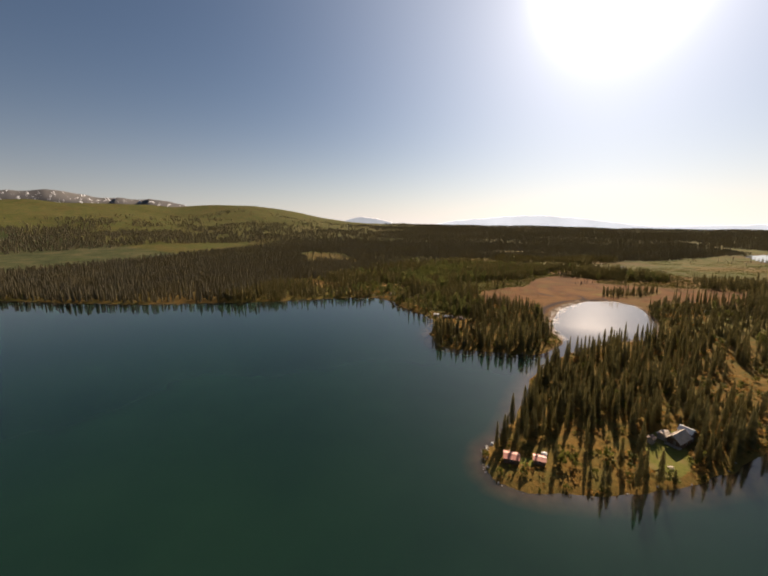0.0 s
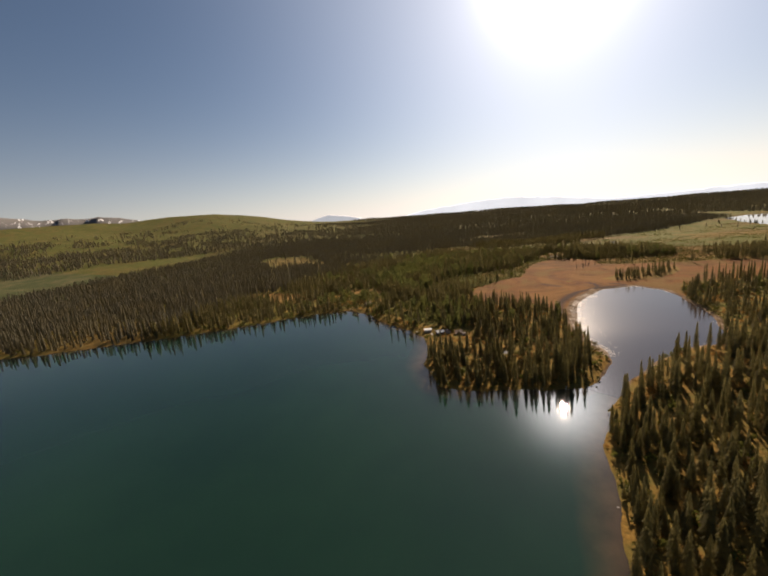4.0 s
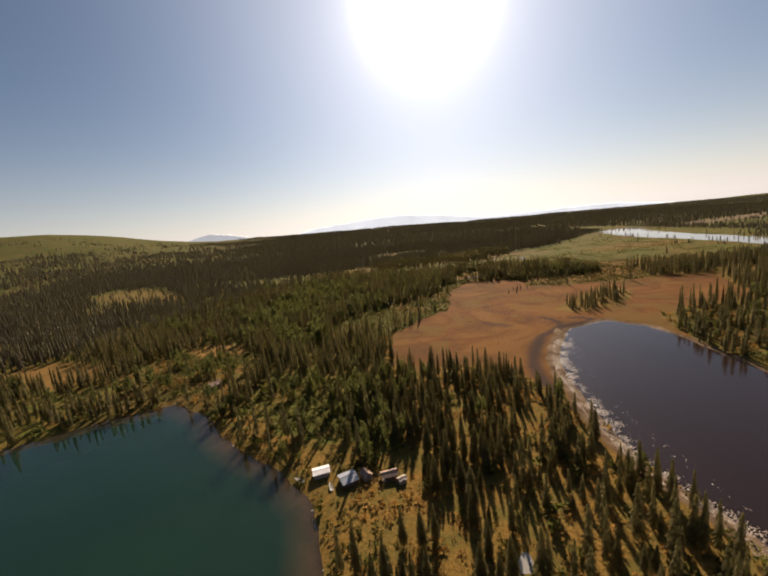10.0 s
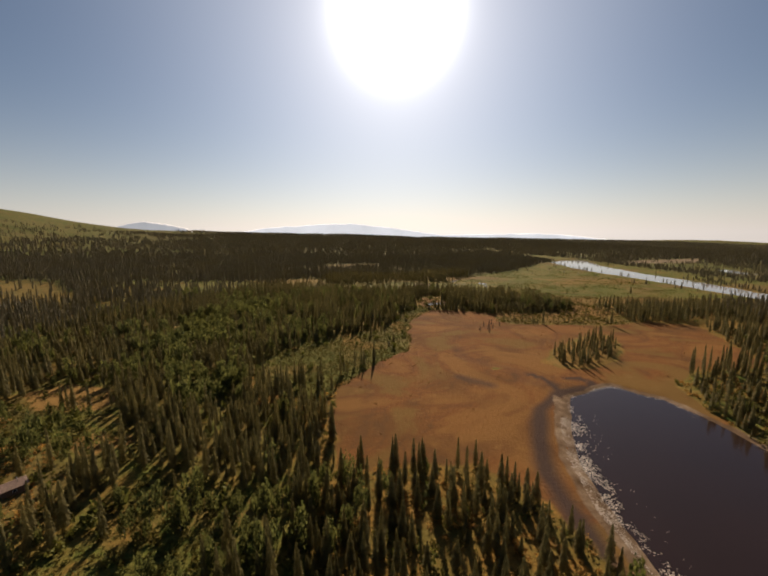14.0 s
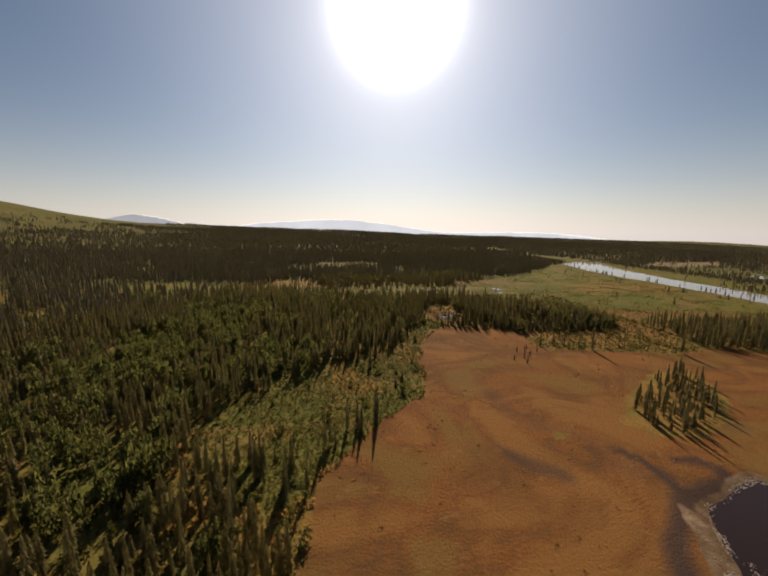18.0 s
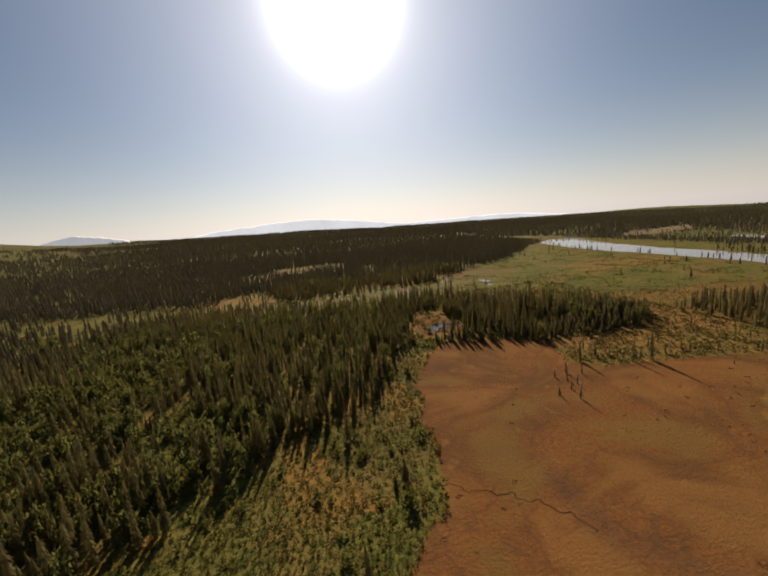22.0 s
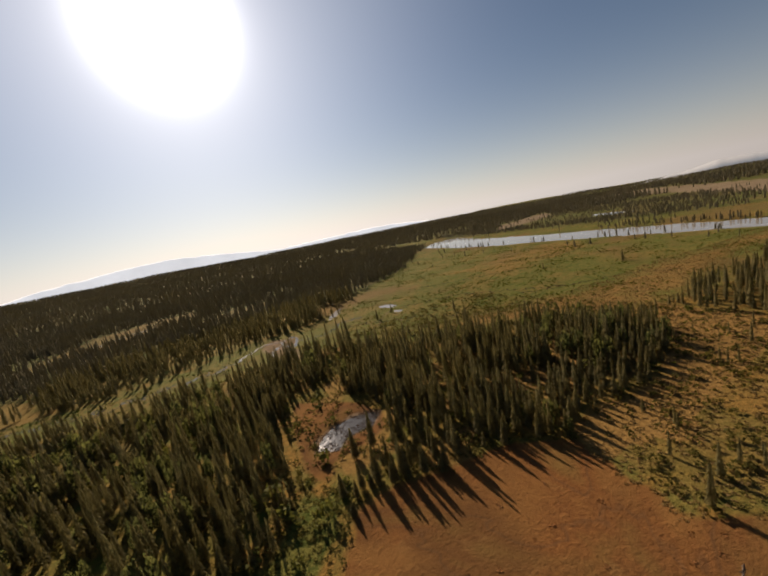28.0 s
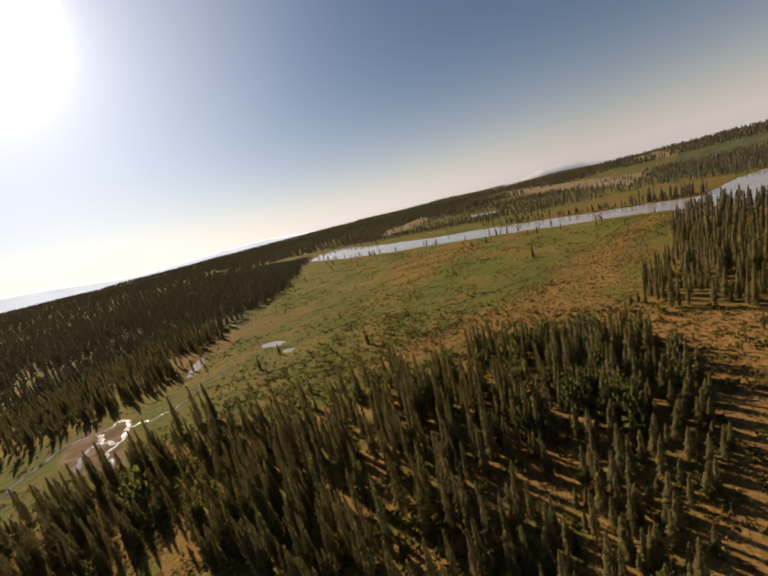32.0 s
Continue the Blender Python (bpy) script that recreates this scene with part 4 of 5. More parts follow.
def spruce_density(x, y, z):
    """0 to 1: how thick the spruces stand."""
    d = np.where(z["from_mid"] > 420, 0.92, 0.60) + 0.9 * value_noise(x, y, 60, 91) + 1.0 * value_noise(x, y, 22, 92) + np.where(z["from_mid"] > 420, 0.6, 0.0) * value_noise(x, y, 110, 90)
    d = np.where((y < 345) & (x > -100), d - 0.13, d)
    d = np.where(west_woods(x, y) > 0, d + 0.25 - 1.1 * np.clip(green_gap(x, y) * 3.5, 0, 1), d)
    d = np.where(inside_by(COVE_FLATS, x, y, 8.0, 61) > 0, d * 0.45, d)
    d = np.where((x < -185) & (y < 480), d + 0.3, d)
    d = np.where((z["from_mid"] > 900) & (z["az"] > -0.35), d + 0.25, d)
    d = np.where((x > 92) & (x < 190) & (y > 330) & (y < 480), d - 0.28, d)
    d = np.where(z["tussock"] > 0, np.where(beside(CLUSTERS, x, y) < 3.6, 0.9, 0.012), d)
    d = np.where((z["tussock"] > -8) & (z["tussock"] < 0) & (z["meadow"] > -16), 0.012, d)
    d = np.where((beside(CLUSTERS, x, y) < 3.6) & (z["meadow"] < -1), 0.9, d)
    d = np.where((x > -170) & (x < -85) & (y > 325) & (y < 430), d - 0.42, d)
    d = np.where((x > -102) & (x < -58) & (y > 305) & (y < 346), d * 0.15, d)
    d = np.where(z["willow"] > 0, np.where(value_noise(x, y, 14, 104) > 0.27, 0.5, 0.02), d)
    d = np.where(z["strip"] > 0, 0.02 + 0.2 * value_noise(x, y, 12, 105), d)
    d = np.where(z["grove"] > 0, np.where(y < 672, 1.0, np.where(x > 115, 0.85, 0.72)) + np.where(y < 668, 0.6, 1.7) * value_noise(x, y, 19, 98), d)
    d = np.where(z["grove_gap"] > 0, 0.03, d)
    d = np.where((x > 200) & (x < 300) & (y > 600) & (y < 676) & (z["strip"] < 0) & (z["marsh"] < 0), d + 0.35, d)
    d = np.where((z["pond"] > -7) & (x < 45) & (y < 440), 0, d)
    d = np.where((z["islet"] > -2) & (z["islet"] < 4), 0.05, d)
    d = np.where(z["islet"] > 4, 0.6 + 0.08 * np.clip(z["islet"], 0, 6), d)
    d = np.where(z["marsh"] > 0, np.where(beside(LONE, x, y) < 3.0, 0.8, np.where((x > 380) | (y > 1000), 0.02, 0.003)), d)
    plain = (x > 510) & (y > 450) & (z["from_mid"] < 2300)
    d = np.where(plain, np.where(x < 600, 0.06, 0.7) + 1.3 * value_noise(x, y, 120, 94) + 0.5 * value_noise(x, y, 40, 93), d)
    d = np.where((x > 300) & (x < 412) & (y > 560) & (y < 665), 1.0, d)
    hill_side = (z["from_mid"] > 850) & (z["az"] < -0.35)
    d = np.where(hill_side, d - 1.15 * np.clip((z["from_mid"] - 1350 - 420 * value_noise(x, y, 260, 107)) / 1000, 0, 1) * np.clip((-z["az"] - 0.35) / 0.3, 0, 1), d)
    for key, gap in (("water", -1.5), ("pool_clearing", -4), ("yard", -1.0), ("yard_north", -1.0)):
        d = np.where(z[key] > gap, 0, d)
    d = np.where((z["meadow"] > 0) & (z["islet"] < 0) & (z["strip"] < 0), 0, d)
    d = np.where((z["heath"] > 0) | (z["tan"] > 0), np.where(z["from_mid"] > 520, 0.07, 0.03), d)
    d = np.where(beside(BUILT, x, y) < 4.6, 0, d)
    d = np.where(inside_by(POINT_BRUSH, x, y, 2.0, 63) > 0, d * 0.5, d)
    return d


def place(x0, x1, y0, y1, step, keep):
    x, y = jittered(x0, x1, y0, y1, step)
    m = keep(x, y)
    x, y = x[m], y[m]
    z = plan_at(x, y)
    m = rng.random(len(x)) < spruce_density(x, y, z)
    x, y = x[m], y[m]
    return x, y, height_at(x, y)


def near_walk(x, y):
    """Metres from the line that the flight follows over the plan."""
    best = np.full(np.shape(x), 1e9)
    line = ((0, 60), (-55, 240), (-58, 400), (-30, 530), (40, 700))
    for (ax, ay), (bx, by) in zip(line, line[1:]):
        t = np.clip(((x - ax) * (bx - ax) + (y - ay) * (by - ay)) / ((bx - ax) ** 2 + (by - ay) ** 2), 0, 1)
        best = np.minimum(best, np.hypot(x - ax - t * (bx - ax), y - ay - t * (by - ay)))
    return best


def sizes(n, lo=8.5, hi=18.0):
    t = lo + (hi - lo) * rng.beta(2.4, 2.0, n)
    return t, t * rng.uniform(0.092, 0.15, n)


NEAR_STEP = 4.4
x, y, z = place(-350, 340, 95, 1000, NEAR_STEP, lambda a, b: near_walk(a, b) < 290)
gx, gy, gz = place(0, 200, 640, 830, 5.6, lambda a, b: inside_by(GROVE_EDGE, a, b, 3.0, 53) > 0)
sx, sy = np.array(STRIP_SPRUCES, float).T
x, y, z = np.concatenate([x, gx, sx]), np.concatenate([y, gy, sy]), np.concatenate([z, gz, height_at(sx, sy)])
tall, wide = sizes(len(x))
young = rng.random(len(x)) < 0.22
tall, wide = np.where(young, tall * 0.45, tall), np.where(young, wide * 0.6, wide)
tall = tall * (1 + 0.5 * value_noise(x, y, 55, 123))
tall = np.where((y > 720) & (x < 60), tall * 0.85, tall)
low = (y > 640) & (x > 0)
deep = np.where((y < 705) & (x < 190), np.clip(inside_by(GROVE_EDGE, x, y, 0.0) / 32, 0, 1), 1)
tall, wide = np.where(low, tall * (0.68 + 0.3 * deep), tall), np.where(low, wide * (0.9 + 0.1 * deep), wide)
on_islet, on_strip = inside_by(ISLET_EDGE, x, y, 0.0) > 0, (inside_by(STRIP_EDGE, x, y, 0.0) > 1) | (beside(STRIP_SPRUCES, x, y) < 0.5)
tall, wide = np.where(on_islet, tall * 0.72, tall), np.where(on_islet, wide * 0.8, wide)
tall, wide = np.where(on_strip, tall * 0.5, tall), np.where(on_strip, wide * 0.5, wide)
tall = np.where((np.hypot(x + 32, y - 545) < 18) | ((x > 92) & (x < 190) & (y > 330) & (y < 480)), tall * 0.7, tall)
tall = np.where((inside_by(MARSH_EDGE, x, y, 0.0) > 6) & (x < 380), tall * 0.7, tall)
wide = np.where(y < 345, wide * 1.12, wide)
order = np.argsort(near_walk(x, y))
hero, rest = order[:300], order[300:]
mid_shapes = [joined(*spruce_shape(11, 8, 20 + k, 0.9)) for k in range(6)]
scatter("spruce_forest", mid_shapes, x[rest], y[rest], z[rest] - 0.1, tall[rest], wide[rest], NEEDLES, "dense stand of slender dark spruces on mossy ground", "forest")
hero_at = np.stack([x, y, z, tall, wide], 1)[hero]

x, y, z = place(-900, 900, 165, 1500, 5.9, lambda a, b: (near_walk(a, b) >= 285) & (np.hypot(a, b - 300) < 1250))
tall, wide = sizes(len(x), 8, 17)
flat = (x > 500) | ((x > 400) & (y > 705)) | (inside_by(MARSH_EDGE, x, y, 0.0) > 0)
tall, wide = np.where(flat, tall * 0.55, tall), np.where(flat, wide * 0.8, wide)
far_shapes = [joined(spruce_shape(4, 6, 40 + k)[1]) for k in range(5)]
scatter("far_spruce_forest", far_shapes, x, y, z - 0.1, tall, wide * 1.35, HAZED_NEEDLES, "far dark spruce forest beyond the meadow and lake", "forest")

x, y, z = place(-2300, 2600, 100, 3300, 11.5, lambda a, b: (np.hypot(a, b - 300) >= 1240) & (np.hypot(a, b - 300) < 3000) & (np.arctan2(a, b - 300) < 1.75))
tall, wide = sizes(len(x), 9, 17)
scatter("distant_woods", [joined(spruce_shape(2, 4, 60 + k)[1]) for k in range(4)], x, y, z - 0.2, tall, wide * 2.5, HAZED_NEEDLES, "distant dark woods that reach the horizon", "forest")
x, y, z = place(-1500, 4200, 900, 4400, 22.0, lambda a, b: (np.hypot(a, b - 300) >= 2950) & (np.hypot(a, b - 300) < np.where(np.arctan2(a, b - 300) > 0.35, 4600, 4150)) & (np.arctan2(a, b - 300) < 1.75) & (np.arctan2(a, b - 300) > -0.45))
tall, wide = sizes(len(x), 9, 17)
scatter("horizon_woods", [joined(spruce_shape(2, 4, 64 + k)[1]) for k in range(3)], x, y, z - 0.2, tall, wide * 4.0, HAZED_NEEDLES, "dark hazy woods along the horizon", "forest")


# ---- brush and tufts ----
def brush_spots(x0, x1, y0, y1, step, density):
    x, y = jittered(x0, x1, y0, y1, step)
    z = plan_at(x, y)
    m = (rng.random(len(x)) < density(x, y, z)) & (z["water"] < -0.8) & (z["yard"] < 0) & (z["yard_north"] < 0) & (beside(BUILT, x, y) > 3.6)
    x, y = x[m], y[m]
    return x, y, height_at(x, y)


def brush_density(x, y, z):
    d = 0.2 + 0.6 * value_noise(x, y, 22, 95)
    d = np.where(z["tussock"] > 0, 0.25, d)
    d = np.where(z["strip"] > 0, 0.015, d)
    d = np.where(west_woods(x, y) > 0, 0.25 + 0.9 * np.clip(green_gap(x, y) * 4, -0.2, 0.8), d)
    d = np.where((z["lake"] > -9) & (z["lake"] < 0), 0.5, d)
    d = np.where((inside_by(POINT_BRUSH, x, y, 2.0, 63) > 0) | (inside_by(COVE_FLATS, x, y, 8.0, 61) > 0), 0.55, d)
    return np.where((z["meadow"] > 0) | (z["heath"] > 0) | (z["marsh"] > 4), 0, d)


x, y, z = brush_spots(-330, 260, 95, 820, 5.0, brush_density)
t = rng.uniform(0.8, 3.4, len(x)) * np.where(rng.random(len(x)) < 0.12, 1.7, 1.0)
scatter("willow_brush", [leafy_shape(44, 80 + k, 1.0, 0.24) for k in range(5)], x, y, z - 0.1, t * 0.95, t * 0.75, LEAVES, "low yellow-green willow brush between the spruces", "brush")
GOLD_LEAVES = foliage("autumn_undergrowth", (0.17, 0.10, 0.03), (0.38, 0.225, 0.06), 0.5, 0.13)
x, y, z = brush_spots(-300, 200, 95, 820, 3.1, lambda a, b, q: np.where((q["meadow"] < 0) & (q["tussock"] < 0) & (near_walk(a, b) < 190), 0.62 + 0.9 * value_noise(a, b, 15, 102), 0))
t = rng.uniform(0.6, 1.5, len(x)) * np.where(rng.random(len(x)) < 0.2, 1.7, 1.0)
olive = (west_woods(x, y) > 0) | (y > 560) | (value_noise(x, y, 18, 103) > 0.0)
under = [leafy_shape(20, 140 + k, 0.9, 0.3) for k in range(4)]
scatter("autumn_undergrowth", under, x[~olive], y[~olive], z[~olive] - 0.05, t[~olive], t[~olive] * 1.1, GOLD_LEAVES, "golden undergrowth on the forest floor", "brush")
scatter("olive_undergrowth", under, x[olive], y[olive], z[olive] - 0.05, t[olive], t[olive] * 1.1, TUSSOCK, "olive undergrowth on the mossy forest floor", "brush")
x, y, z = brush_spots(-330, 190, 330, 790, 5.6, lambda a, b, q: np.where((q["tussock"] < 0) & (q["meadow"] < 0) & (q["strip"] < 0) & (q["marsh"] < 0) & (q["heath"] < 0), np.where(west_woods(a, b) > 0, np.where((b > 470) & (a > -190), 0.29, 0.12) + 0.6 * np.clip(green_gap(a, b) * 2.5, -0.15, 0.5), np.where((a < -85) & (b > 400), 0.1, np.where((a > 120) & (b > 640), 0.25, 0.02))) + 0.6 * value_noise(a, b, 40, 99) * (a < -50), 0))
t = rng.uniform(5.0, 12.5, len(x))
stem = (np.array([(-0.05, -0.03, -0.02), (0.05, -0.03, -0.02), (0, 0.05, -0.02), (0, 0, 0.7)]), np.array([(0, 1, 3), (1, 2, 3), (2, 0, 3)]))
near = np.argsort(near_walk(x, y))
lone_aspens = np.stack([x, y, z, t], 1)[near[:110]]
x, y, z, t = (q[near[110:]] for q in (x, y, z, t))
scatter("aspen_trees", [joined(stem, leafy_shape(190, 120 + k, 1.0, 0.12)) for k in range(5)], x, y, z - 0.1, t, t * 0.34, ASPEN, "round-crowned green aspens among the spruces", "trees")
x, y, z = brush_spots(-130, 25, 460, 700, 1.5, lambda a, b, q: np.where((q["tussock"] > -3) & (q["meadow"] < 1), 0.85 + 0.9 * value_noise(a, b, 17, 100), 0))
cx, cy, cz = brush_spots(-270, -85, 350, 500, 1.9, lambda a, b, q: np.where((np.maximum(inside_by(COVE_TURF, a, b, 6.0, 70), inside_by(COVE_FLATS, a, b, 8.0, 61)) > 0) & (q["heath"] < 0), 0.8 + 0.9 * value_noise(a, b, 14, 108), 0))
x, y, z = np.concatenate([x, cx]), np.concatenate([y, cy]), np.concatenate([z, cz])
t = rng.uniform(0.45, 1.25, len(x))
scatter("tussock_brush", [leafy_shape(26, 130 + k, 0.7, 0.23) for k in range(4)], x, y, z - 0.05, t * 0.9, t * 1.0, TUSSOCK, "low olive tussocks and dwarf birch beside the bog", "brush")
x, y, z = brush_spots(-260, 420, 400, 1080, 2.4, lambda a, b, q: np.where(q["strip"] > 0, 0.06 + 0.8 * value_noise(a, b, 9, 109), np.where((q["marsh"] > 0) | (q["willow"] > 0), np.where(q["mud_flat"] > 0, -0.25, 0.22) + 1.3 * value_noise(a, b, 11, 96) + 0.8 * value_noise(a, b, 45, 106), 0)))
t = rng.uniform(0.3, 1.2, len(x))
scatter("marsh_tufts", [leafy_shape(12, 90 + k, 0.8, 0.4) for k in range(4)], x, y, z - 0.05, t * 0.7, t * 1.3, SEDGE, "green sedge tufts over the wet marsh", "grass")
x, y, z = brush_spots(60, 440, 590, 800, 1.7, lambda a, b, q: np.where((q["strip"] > -2) | (q["gold"] > -4) | (q["grove_gap"] > -2), 0.75 + 0.9 * value_noise(a, b, 8, 118), 0))
t = rng.uniform(0.35, 0.85, len(x))
DRY_GRASS = foliage("dry_sedge_hummocks", (0.12, 0.082, 0.028), (0.24, 0.165, 0.062), 0.3)
scatter("dry_hummocks", [leafy_shape(12, 150 + k, 0.6, 0.42) for k in range(4)], x, y, z - 0.05, t * 0.8, t * 1.15, DRY_GRASS, "golden dry sedge hummocks beside the grove", "grass")
x, y, z = brush_spots(-80, 230, 395, 690, 2.6, lambda a, b, q: np.where((q["meadow"] > 1) & (q["pond"] < -4), 0.05 + 0.25 * value_noise(a, b, 18, 97), 0))
t = rng.uniform(0.15, 0.5, len(x))
MOSS_TUFT = foliage("rust_moss_tufts", (0.13, 0.055, 0.018), (0.22, 0.108, 0.037), 0.25)
scatter("bog_tufts", [leafy_shape(9, 100 + k, 0.7, 0.5) for k in range(3)], x, y, z - 0.04, t, t * 1.8, MOSS_TUFT, "low rust-brown moss tufts on the bog", "grass")


# ---- helpers for things ----
def part(name, bm, mat, parent, label=""):
    me = bpy.data.meshes.new(name)
    bm.to_mesh(me)
    bm.free()
    me.materials.append(mat)
    ob = new(name, me)
    ob.parent = parent
    return tagged(ob, label) if label else ob


def thing(name, m, label, category, group=""):
    ob = new(name)
    ob.empty_display_size = 0.5
    ob.matrix_world = m
    return tagged(ob, label, category, group)


def box(bm, x0, x1, y0, y1, z0, z1, bevel=0.0):
    r = bmesh.ops.create_cube(bm, size=1.0, matrix=Matrix.Translation(((x0 + x1) / 2, (y0 + y1) / 2, (z0 + z1) / 2)) @ Matrix.Diagonal((x1 - x0, y1 - y0, z1 - z0, 1)))
    if bevel:
        bmesh.ops.bevel(bm, geom=[e for e in bm.edges if all(q in r["verts"] for q in e.verts)], offset=bevel, segments=1, affect="EDGES")
    return bm


def boxed(*a, **k):
    return box(bmesh.new(), *a, **k)


# ---- the nearest spruces, one by one ----
hero_shapes = [spruce_shape(17, 16, 200 + k, 0.7, 5) for k in range(6)]
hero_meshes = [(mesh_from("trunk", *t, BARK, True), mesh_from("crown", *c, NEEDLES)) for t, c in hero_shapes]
for k, (hx, hy, hz, ht, hw) in enumerate(hero_at):
    m = Matrix.LocRotScale((hx, hy, hz - 0.1), Euler((rng.normal(0, 0.02), rng.normal(0, 0.02), rng.uniform(0, 6.28))), (hw, hw, ht))
    if ht < 8:
        says = "small young dark green spruce"
    elif ht > 15:
        says = "tall slender dark spruce with drooping boughs"
    else:
        says = "slender dark green spruce with ragged boughs"
    tree = thing("spruce_tree", m, says + (" beside the rust-brown bog" if hy > 410 else " near the lake shore"), "tree", "spruces along the flight")
    trunk_mesh, crown_mesh = hero_meshes[k % 6]
    for nm, data in (("trunk", trunk_mesh), ("crown", crown_mesh)):
        ob = new(nm, data)
        ob.parent = tree


aspen_meshes = []
for k in range(5):
    crown = leafy_shape(320, 220 + k, 1.0, 0.095)
    limbs = []
    for j in range(6):
        a, h = j * 1.05 + k, 0.25 + 0.07 * j
        limbs.append((np.array([(0.02, 0, h), (-0.02, 0.02, h), (0, -0.02, h), (math.cos(a) * 0.38, math.sin(a) * 0.38, h + 0.25)]), np.array([(0, 1, 3), (1, 2, 3), (2, 0, 3)])))
    aspen_meshes.append((mesh_from("trunk", *stem, BARK), mesh_from("limbs", *joined(*limbs), BARK), mesh_from("crown", *crown, ASPEN)))
for k, (hx, hy, hz, ht) in enumerate(lone_aspens):
    m = Matrix.LocRotScale((hx, hy, hz - 0.1), Euler((0, 0, rng.uniform(0, 6.28))), (ht * 0.31, ht * 0.31, ht))
    tree = thing("aspen_tree", m, ("tall" if ht > 9 else "small" if ht < 6 else "middling") + " round-crowned green aspen among the dark spruces", "tree", "aspens along the flight")
    for nm, data in zip(("trunk", "limbs", "crown"), aspen_meshes[k % 5]):
        ob = new(nm, data)
        ob.parent = tree


# ---- dead snags in the bog ----
def snag(x, y, tall, seed):
    r = random.Random(seed)
    t = thing("dead_snag", pose(x, y, float(height_at(np.array([x]), np.array([y]))[0]) - 0.1, r.uniform(-4, 4), r.uniform(-4, 4), r.uniform(0, 360)), "bare dead spruce snag standing in the rust-brown bog", "dead tree", "snags in the bog")
    bm = bmesh.new()
    bmesh.ops.create_cone(bm, segments=6, radius1=0.32, radius2=0.07, depth=tall, matrix=Matrix.Translation((0, 0, tall / 2)))
    part("trunk", bm, DEADWOOD, t)
    for k in range(24):
        h = tall * r.uniform(0.15, 0.95)
        bm = bmesh.new()
        n = r.uniform(0.5, 1.5) * (1.15 - h / tall)
        bmesh.ops.create_cone(bm, segments=4, radius1=0.16, radius2=0.06, depth=n, matrix=pose(0, 0, h, 0, 0, r.uniform(0, 360)) @ pose(0, 0, 0, 0, r.uniform(75, 115), 0) @ Matrix.Translation((0, 0, n / 2)))
        part("branch", bm, DEADWOOD, t)


for k, (sx, sy, st) in enumerate(((56, 598, 10), (58, 594, 7), (50, 582, 10.5), (44, 587, 5.5), (61, 606, 8), (53, 603, 5.5), (67, 602, 7), (52, 590, 6))):
    snag(sx, sy, st * 0.72, k)


